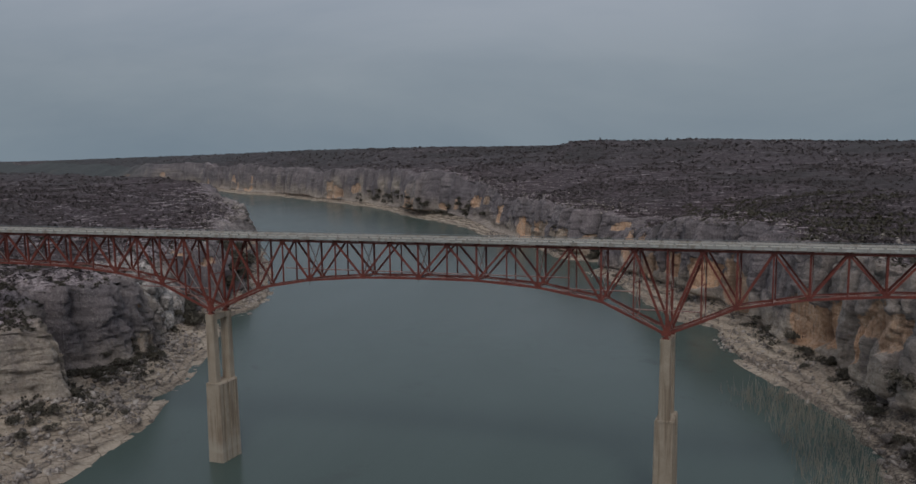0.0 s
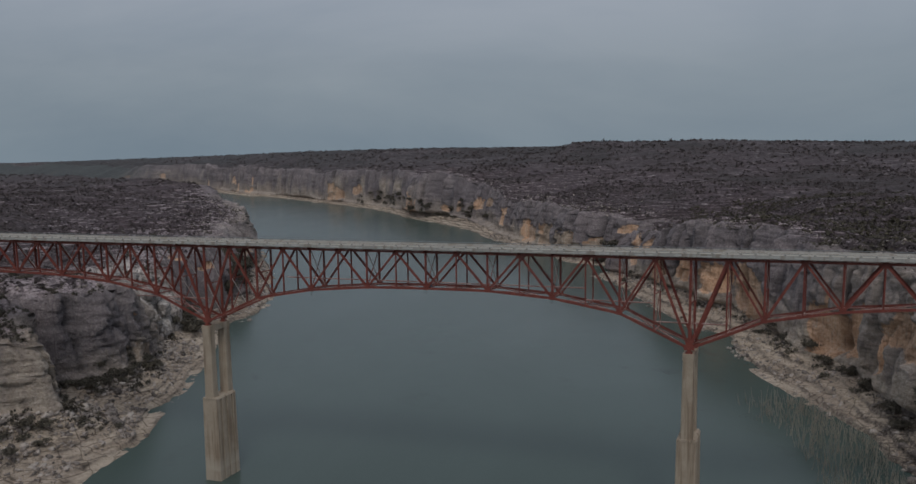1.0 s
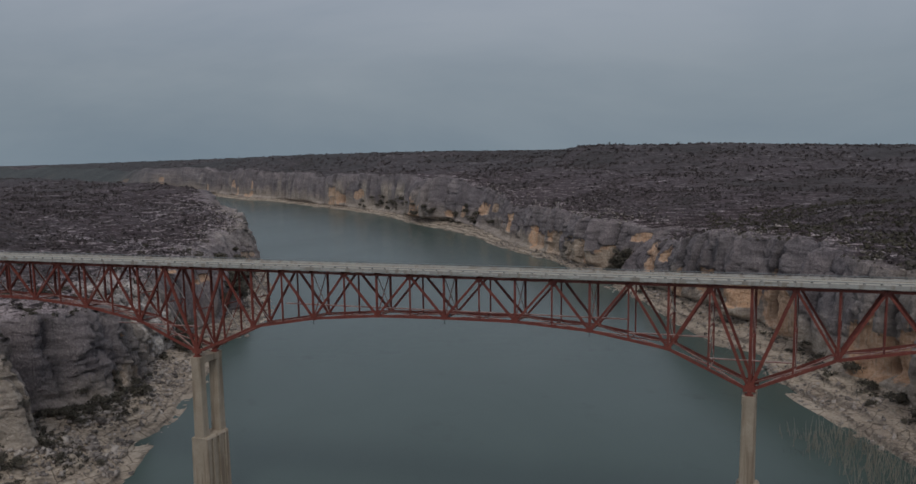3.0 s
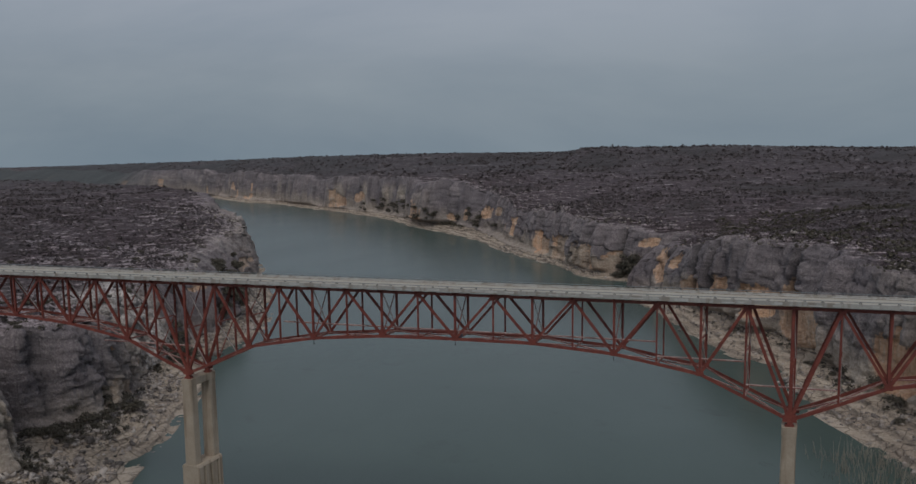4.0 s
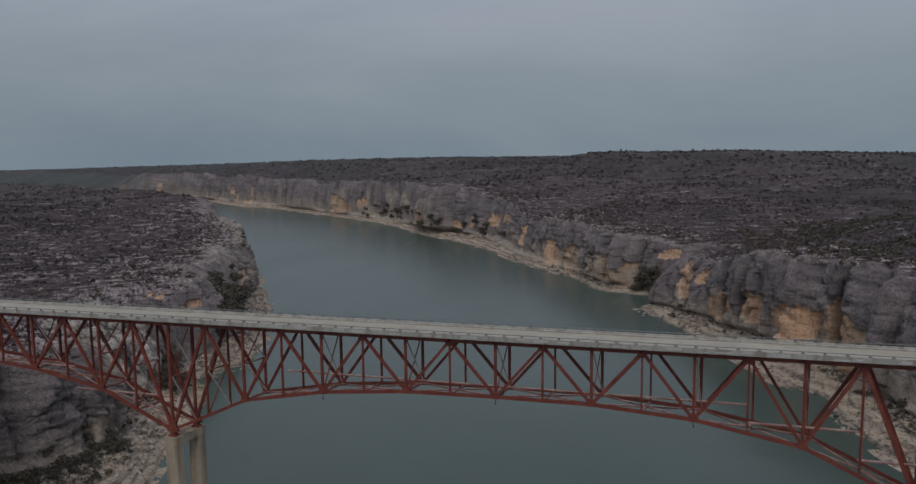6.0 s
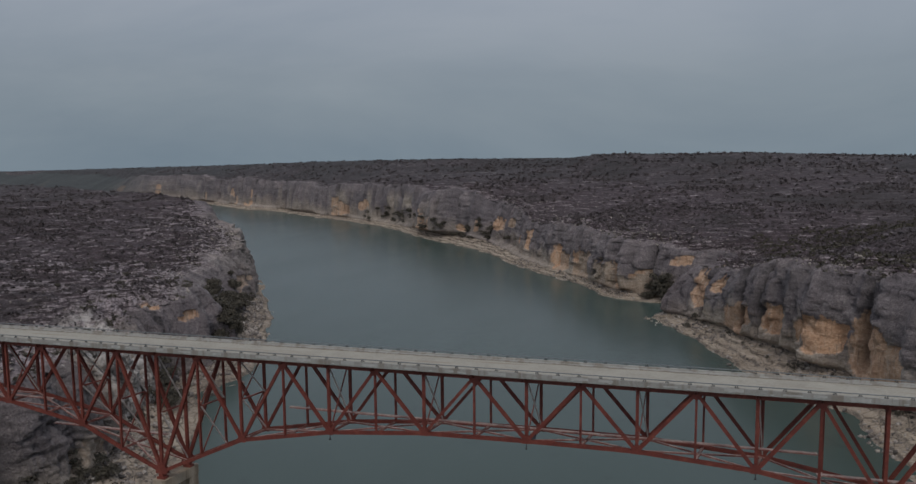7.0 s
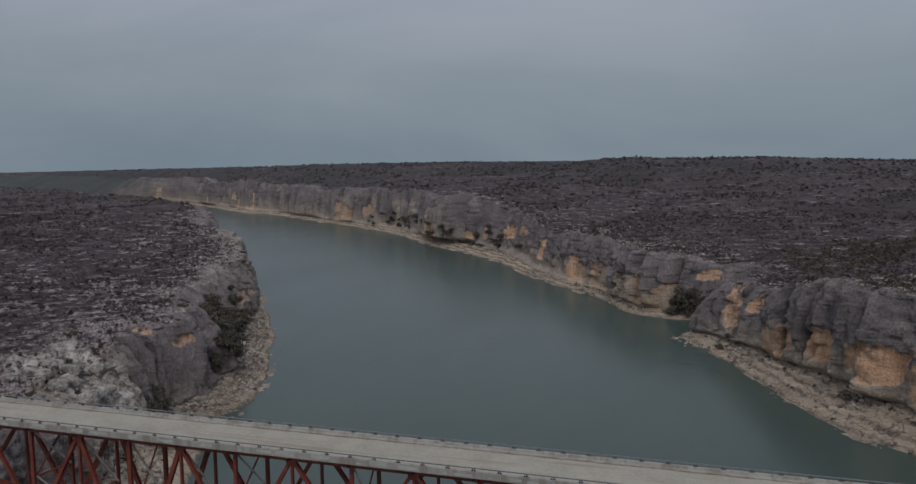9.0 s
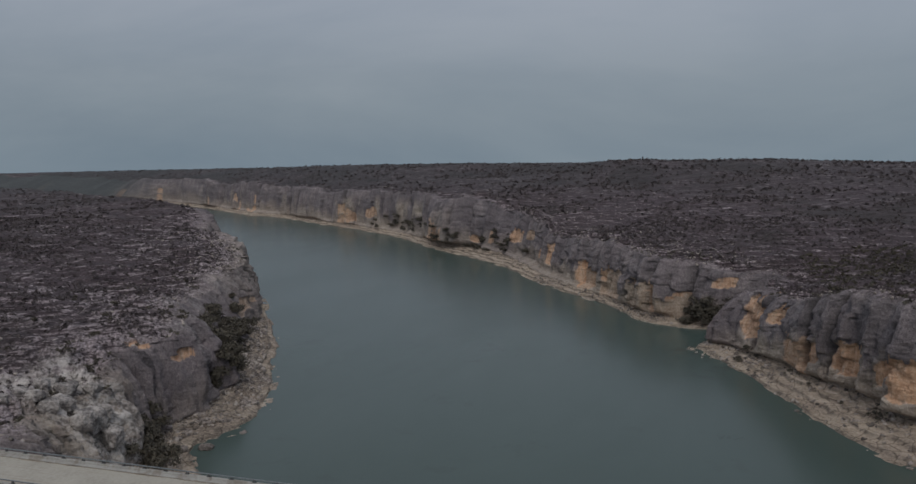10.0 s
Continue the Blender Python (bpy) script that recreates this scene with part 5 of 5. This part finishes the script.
# drowned dead stems off the east shore
shore = resample(RIGHT, near_spacing)[:, :2]
shore = shore[(shore[:, 1] > 4) & (shore[:, 1] < 98)]
n_reed = 950
k = rng.integers(0, len(shore), n_reed)
off = 1 + 19 * rng.random(n_reed) ** 1.4
base = shore[k] - np.c_[off, 0.25 * off] + rng.normal(size=(n_reed, 2))
hgt = 1.6 + 4.6 * rng.random(n_reed) ** 1.3
tip = np.c_[base + 0.22 * hgt[:, None] * rng.normal(size=(n_reed, 2)), WATER_Z + hgt]
foot_ = np.c_[base, np.full(n_reed, WATER_Z - 0.8)]
wd = np.array([0.085, 0.0, 0.0])
wd2 = np.array([0.0, 0.085, 0.0])
v = np.stack([foot_ - wd, foot_ + wd, tip + wd * 0.3, tip - wd * 0.3, foot_ - wd2, foot_ + wd2, tip + wd2 * 0.3, tip - wd2 * 0.3], 1).reshape(-1, 3)
tagged(new("dead_stems", mesh_from("dead_stems", v, np.arange(len(v)).reshape(-1, 4), BARK)), "thin pale dead stems standing in the shallow water", "dead reeds", kind="stuff")


def at_ground(x, y, z, co):
    """The ground's point nearest to a place."""
    c = co.reshape(-1, 3)
    return c[((c - np.array([x, y, z])) ** 2).sum(1).argmin()]


def bush(at, r_, h_, label):
    """A many-stemmed bush: short tapered stems under a crown of leaf clumps."""
    b_ = empty("bush", label, "bush", tuple(at), "bushes of the gorge")
    bm = bmesh.new()
    for k_ in range(6):
        a_ = k_ * 1.05 + rng.random()
        q = Vector((math.cos(a_) * r_ * 0.55, math.sin(a_) * r_ * 0.55, h_ * (0.55 + 0.3 * rng.random())))
        add_bar(bm, (0, 0, -0.3), q, 0.10, 0.10, (0.3, 0.9, 0.1))
    stems = part("stem", bm, BARK, None)
    n = 9
    c = np.c_[rng.normal(size=(n, 2)) * r_ * 0.42, h_ * (0.25 + 0.45 * rng.random(n))]
    rr = r_ * (0.35 + 0.25 * rng.random(n))
    v_, f_ = leaf_clumps(c, rr, rr * 0.9, 72, 0.17, rng)
    crown = new("crown", mesh_from("crown", v_, f_, BUSH))
    for o in (stems, crown):
        o.parent = b_
    return b_


# x, y, z, radius, height
DARK_GREEN = "dark green many-stemmed bush growing at the foot of limestone cliffs"
for x, y, z, r_, h_, west_ in [
    (60, 374, 4, 3.6, 4.6, 0), (65, 375, 6, 4.4, 6.5, 0), (70, 374, 5, 4.6, 7.0, 0), (75, 373, 5, 4.4, 7.0, 0), (68, 379, 9, 4.2, 6.5, 0), (78, 370, 5, 4.2, 6.0, 0), (73, 378, 10, 4.4, 6.5, 0),
    (-109, 139, 9, 4.2, 4.2, 1), (-104, 128, 10, 4.5, 4.5, 1), (-112, 146, 9, 3.2, 3.2, 1), (-99, 119, 11, 3.5, 3.6, 1),
    (-148, 254, 20, 4.0, 4.5, 1), (-133, 225, 19, 4.0, 4.4, 1), (-118, 195, 19, 3.4, 3.8, 1), (-146, 264, 13, 4.0, 4.4, 1), (-112, 197, 16, 3.0, 3.4, 1),
    (-140, 240, 18, 4.2, 4.6, 1), (-127, 212, 18, 3.6, 4.0, 1), (-152, 275, 15, 3.8, 4.2, 1), (-136, 236, 12, 3.2, 3.4, 1),
    (62, 384, 9, 3.6, 3.8, 0), (74, 382, 13, 4.4, 5.0, 0), (80, 366, 12, 4.6, 5.0, 0), (84, 352, 12, 4.2, 4.6, 0), (76, 340, 10, 3.6, 3.8, 0), (90, 372, 16, 4.2, 4.6, 0),
    (86, 306, 9, 2.6, 2.4, 0), (81, 299, 4, 2.4, 2.2, 0), (156, 154, 10, 3.2, 3.2, 0), (160, 138, 11, 3.6, 3.6, 0), (163, 128, 9, 3.0, 3.0, 0), (168, 114, 8, 3.2, 3.2, 0),
    (171, 100, 8.6, 3.4, 3.4, 0), (173, 80, 8, 3.6, 3.6, 0), (176, 66, 14, 4.2, 4.6, 0), (178, 58, 18, 4.4, 4.8, 0), (172, 70, 7, 2.6, 2.4, 0), (150, 172, 10, 2.8, 2.8, 0),
    (-302, 837, 12, 5.0, 5.0, 0), (-275, 812, 14, 5.0, 5.2, 0), (-252, 785, 17, 5.5, 6.0, 0), (-232, 765, 16, 5.0, 5.4, 0), (-212, 742, 18, 5.2, 5.6, 0), (-196, 723, 20, 5.0, 5.4, 0),
    (-150, 672, 14, 4.6, 4.8, 0), (-132, 653, 12, 4.8, 5.0, 0), (-117, 640, 13, 4.6, 4.8, 0), (-101, 622, 13, 4.8, 5.0, 0), (-88, 604, 14, 4.4, 4.6, 0), (-70, 574, 15, 4.6, 4.8, 0),
    (-77, 45, 14, 2.8, 2.6, 1), (-82, 54, 12.5, 3.0, 2.8, 1), (-76, 57, 11, 2.6, 2.4, 1), (-70, 38, 9, 2.2, 2.6, 1), (-44, 18, 4, 1.7, 2.0, 1), (-66, 36, 11, 1.8, 2.0, 1),
    (-57, -1, 15.5, 2.4, 2.2, 1), (-55, 3, 14, 2.6, 2.4, 1), (-60, -8, 15.5, 2.4, 2.2, 1), (-53, -10, 14, 2.2, 2.0, 1), (-50, -4, 11, 1.8, 1.7, 1),
    (-110, 136, 11, 3.0, 3.0, 1), (-106, 48, 41, 2.2, 1.9, 1), (-92, 56, 41, 2.0, 1.8, 1), (-100, 30, 41, 2.2, 1.9, 1), (-98, 66, 42, 1.8, 1.7, 1),
]:
    bush(at_ground(x, y, z, L_CO if west_ else R_CO), r_, h_, DARK_GREEN)


def bushes_on(co, zone, d, n, lo, hi, pick, label):
    for p in scatter(co, zone, d, pick, lambda x, y, z, dd: 1.0 + 0 * x, n, rng):
        r_ = lo + (hi - lo) * rng.random()
        bush(p - np.array([0, 0, 0.3]), r_, r_ * (0.9 + 0.3 * rng.random()), label)


bushes_on(L_CO, L_ZONE, L_D, 50, 2.8, 5.6, lambda zn, dd, x, y, z: (zn > 0.5) & (zn < 1.1) & (z > 8.0) & (z < 25) & (y > 186) & (y < 290), "dark leafy bush in a thicket filling the steep ravine")
bushes_on(R_CO, R_ZONE, R_D, 16, 3.0, 5.4, lambda zn, dd, x, y, z: (zn > 0.5) & (zn < 1.1) & (z > 7) & (z < 24) & (y > 334) & (y < 392) & (x > 60) & (x < 108), "dark leafy bush in a thicket at the head of the cove")
bushes_on(L_CO, L_ZONE, L_D, 16, 3.2, 5.0, lambda zn, dd, x, y, z: (zn < 1.1) & (z > 6.0) & (z < 17) & (y > 122) & (y < 148) & (dd > 10), "dark leafy bush below the weathered cliff rim")
bushes_on(R_CO, R_ZONE, R_D, 16, 3.4, 5.6, lambda zn, dd, x, y, z: (zn < 1.1) & (z > 4.5) & (z < 15) & (y > 366) & (y < 390) & (x > 58) & (x < 90), "dark leafy bush in a thicket at the head of the cove")
bushes_on(R_CO, R_ZONE, R_D, 40, 3.2, 6.0, lambda zn, dd, x, y, z: (zn < 1.1) & (z > 8) & (z < 26) & (y > 600) & (y < 860) & (x > -330), "dark bush on the rubble slope under far cliffs")
bushes_on(R_CO, R_ZONE, R_D, 34, 1.6, 3.6, lambda zn, dd, x, y, z: (zn < 0.5) & (z > 5.0) & (y > 15) & (y < 72), "dark bush on the rubble slope near the cliff")
bushes_on(L_CO, L_ZONE, L_D, 14, 1.8, 3.4, lambda zn, dd, x, y, z: (zn < 0.5) & (z > 9.0) & (y > 34) & (y < 72), "dark bush in a thicket at the dark cliff's foot")
bushes_on(L_CO, L_ZONE, L_D, 60, 0.9, 1.9, lambda zn, dd, x, y, z: (zn > 1.05) & (dd < 85) & (y > 4) & (y < 84), "dark rounded shrub on the rocky rim above the cliff")
bushes_on(L_CO, L_ZONE, L_D, 16, 1.0, 1.9, lambda zn, dd, x, y, z: (zn > 1.05) & (dd < 95) & (y > 110) & (y < 215), "dark rounded shrub among pale stones on the rim")
bushes_on(L_CO, L_ZONE, L_D, 36, 1.0, 2.2, lambda zn, dd, x, y, z: (zn < 0.5) & (z > 8.5) & (y > -30) & (y < 66), "dark leafless bush among pale limestone rubble")
bushes_on(R_CO, R_ZONE, R_D, 12, 1.4, 2.8, lambda zn, dd, x, y, z: (zn < 0.7) & (z > 6.0) & (z < 12) & (y > 10) & (y < 180), "dark green bush on the ledge below the cliffs")


def boulder(at, size, label, seed, mat=None):
    """A weathered block: a rounded, cracked lump."""
    bm = bmesh.new()
    bmesh.ops.create_icosphere(bm, subdivisions=4, radius=1.0)
    co = np.array([v.co for v in bm.verts])
    cube = co / np.abs(co).max(1, keepdims=True)
    p = 0.45 * co + 0.55 * cube * 0.8
    g = 1 + 0.22 * fbm(co[:, 0] * 1.4 + seed, co[:, 1] * 1.4, co[:, 2] * 1.4, 91, 4) - 0.10 * smooth(0.10, 0.0, np.abs(fbm(co[:, 0] * 1.1, co[:, 1] * 1.1 + seed, co[:, 2] * 1.6, 93, 2)))
    p = p * g[:, None] * np.array(size) / 2
    for v, q in zip(bm.verts, p):
        v.co = q
    bmesh.ops.rotate(bm, verts=bm.verts, matrix=Matrix.Rotation(seed * 1.7, 3, "Z") @ Matrix.Rotation(0.25 * math.sin(seed * 3), 3, "X"))
    ob = part("boulder", bm, mat or STONE, None)
    ob.location = (at[0], at[1], at[2] + size[2] * 0.22)
    return tagged(ob, label, "boulder", "boulders of the gorge")


n_b = 0
for x, y, z, sx, sy, sz, west_, label in [
    (177, 75, 13, 5.0, 4.0, 4.5, 0, "tan limestone block standing on the rubble shore"), (175, 61, 12, 4.5, 5.0, 3.2, 0, "grey limestone boulder on the rubble shore"),
    (172, 52, 8, 4.0, 3.4, 2.6, 0, "grey limestone boulder on the rubble shore"), (170, 58, 6, 2.6, 2.0, 1.5, 0, "pale limestone boulder on the rubble shore"),
    (173, 44, 10, 5.0, 4.0, 3.0, 0, "grey limestone boulder on the rubble shore"), (168, 40, 5, 3.0, 2.4, 1.8, 0, "pale limestone boulder on the rubble shore"),
    (171, 34, 8, 4.0, 3.0, 2.4, 0, "grey limestone boulder on the rubble shore"), (167, 30, 4, 2.4, 2.0, 1.4, 0, "pale limestone boulder on the rubble shore"), (169, 47, 5, 2.2, 2.0, 1.3, 0, "pale limestone boulder on the rubble shore"),
    (175, 36, 13, 6.0, 5.0, 4.0, 0, "dark grey limestone boulder on the rubble shore"), (166, 22, 3, 2.2, 1.8, 1.2, 0, "pale limestone boulder on the rubble shore"),
    (-64, 41, 7.5, 3.0, 2.4, 2.0, 1, "pale limestone boulder on the rubble slope"), (-46, 20, 4.5, 3.6, 2.6, 2.0, 1, "pale flat-topped limestone boulder on the shore"),
    (-50, 21, 6, 3.2, 2.6, 1.9, 1, "pale limestone boulder on the rubble slope"), (-37, 20.5, 1.6, 1.8, 1.4, 1.0, 1, "pale limestone boulder in the shallow water"),
    (-53, 24, 6.5, 4.0, 3.0, 2.4, 1, "pale limestone boulder on the rubble slope"), (-58, 30, 9, 2.8, 2.6, 2.0, 1, "pale limestone boulder on the rubble slope"),
    (-88, 163, 1.6, 2.6, 2.0, 1.2, 1, "pale limestone boulder in the shallow water"), (-92, 147, 2.5, 5.0, 3.6, 2.6, 1, "pinkish limestone block at the water's edge"),
    (-97, 142, 5, 3.6, 3.0, 2.4, 1, "pale limestone block at the water's edge"),
    (-101, 108, 24, 9, 8, 9, 1, "weathered white limestone knob on the cliff rim"),
    (-108, 106, 29, 8, 7, 6.5, 1, "weathered white limestone knob on the cliff rim"),
    (-113, 112, 31, 6, 6, 5, 1, "weathered white limestone knob on the cliff rim"),
    (-105, 98, 33, 6.5, 6, 5, 1, "weathered white limestone knob on the cliff rim"),
    (-98, 114, 18, 7, 6, 7, 1, "weathered white limestone knob on the cliff rim"),
    (-104, 116, 24, 6, 5, 5, 1, "weathered white limestone knob on the cliff rim"),
    (-110, 119, 30, 5, 5, 4, 1, "weathered white limestone knob on the cliff rim"),
    (-118, 108, 34, 6, 5, 4.5, 1, "weathered white limestone knob on the cliff rim"),
    (-115, 100, 36, 5, 5, 3.5, 1, "weathered white limestone knob on the cliff rim"),
    (-98, 103, 27, 6.5, 5.5, 6, 1, "weathered white limestone knob on the cliff rim"),
    (-108, 96, 36, 5, 4.5, 3.6, 1, "weathered white limestone knob on the cliff rim"),
    (-112, 90, 38, 4.5, 4, 3, 1, "weathered white limestone knob on the cliff rim"),
]:
    n_b += 1
    p = at_ground(x, y, z, L_CO if west_ else R_CO) if z > 2.6 else (x, y, WATER_Z - 0.15)
    boulder(p, (sx, sy, sz), label, n_b * 1.37, KNOB if "knob" in label else STONE)

# drowned twigs that break the surface in patches
tw = []
for cx, cy, rad_, n in ((41, 201, 5, 40), (73, 202, 5, 50), (121, 82, 3, 30), (134, 79, 4, 40), (31, 213, 7, 60), (50, 211, 7, 60), (95, 150, 3, 25), (110, 120, 3, 25)):
    for k_ in range(n):
        a_, q = rng.random() * 6.28, rad_ * math.sqrt(rng.random())
        x, y, h_ = cx + math.cos(a_) * q, cy + 0.6 * math.sin(a_) * q, 0.15 + 0.45 * rng.random() ** 2
        dx, dy = rng.normal(size=2) * 0.2
        tw.append([(x - 0.03, y, WATER_Z - 0.3), (x + 0.03, y, WATER_Z - 0.3), (x + dx + 0.015, y + dy, WATER_Z + h_), (x + dx - 0.015, y + dy, WATER_Z + h_)])
tw = np.array(tw).reshape(-1, 3)
tagged(new("drowned_twigs", mesh_from("drowned_twigs", tw, np.arange(len(tw)).reshape(-1, 4), DARK)), "dark drowned twig tips breaking the lake surface", "dead twigs", kind="stuff")
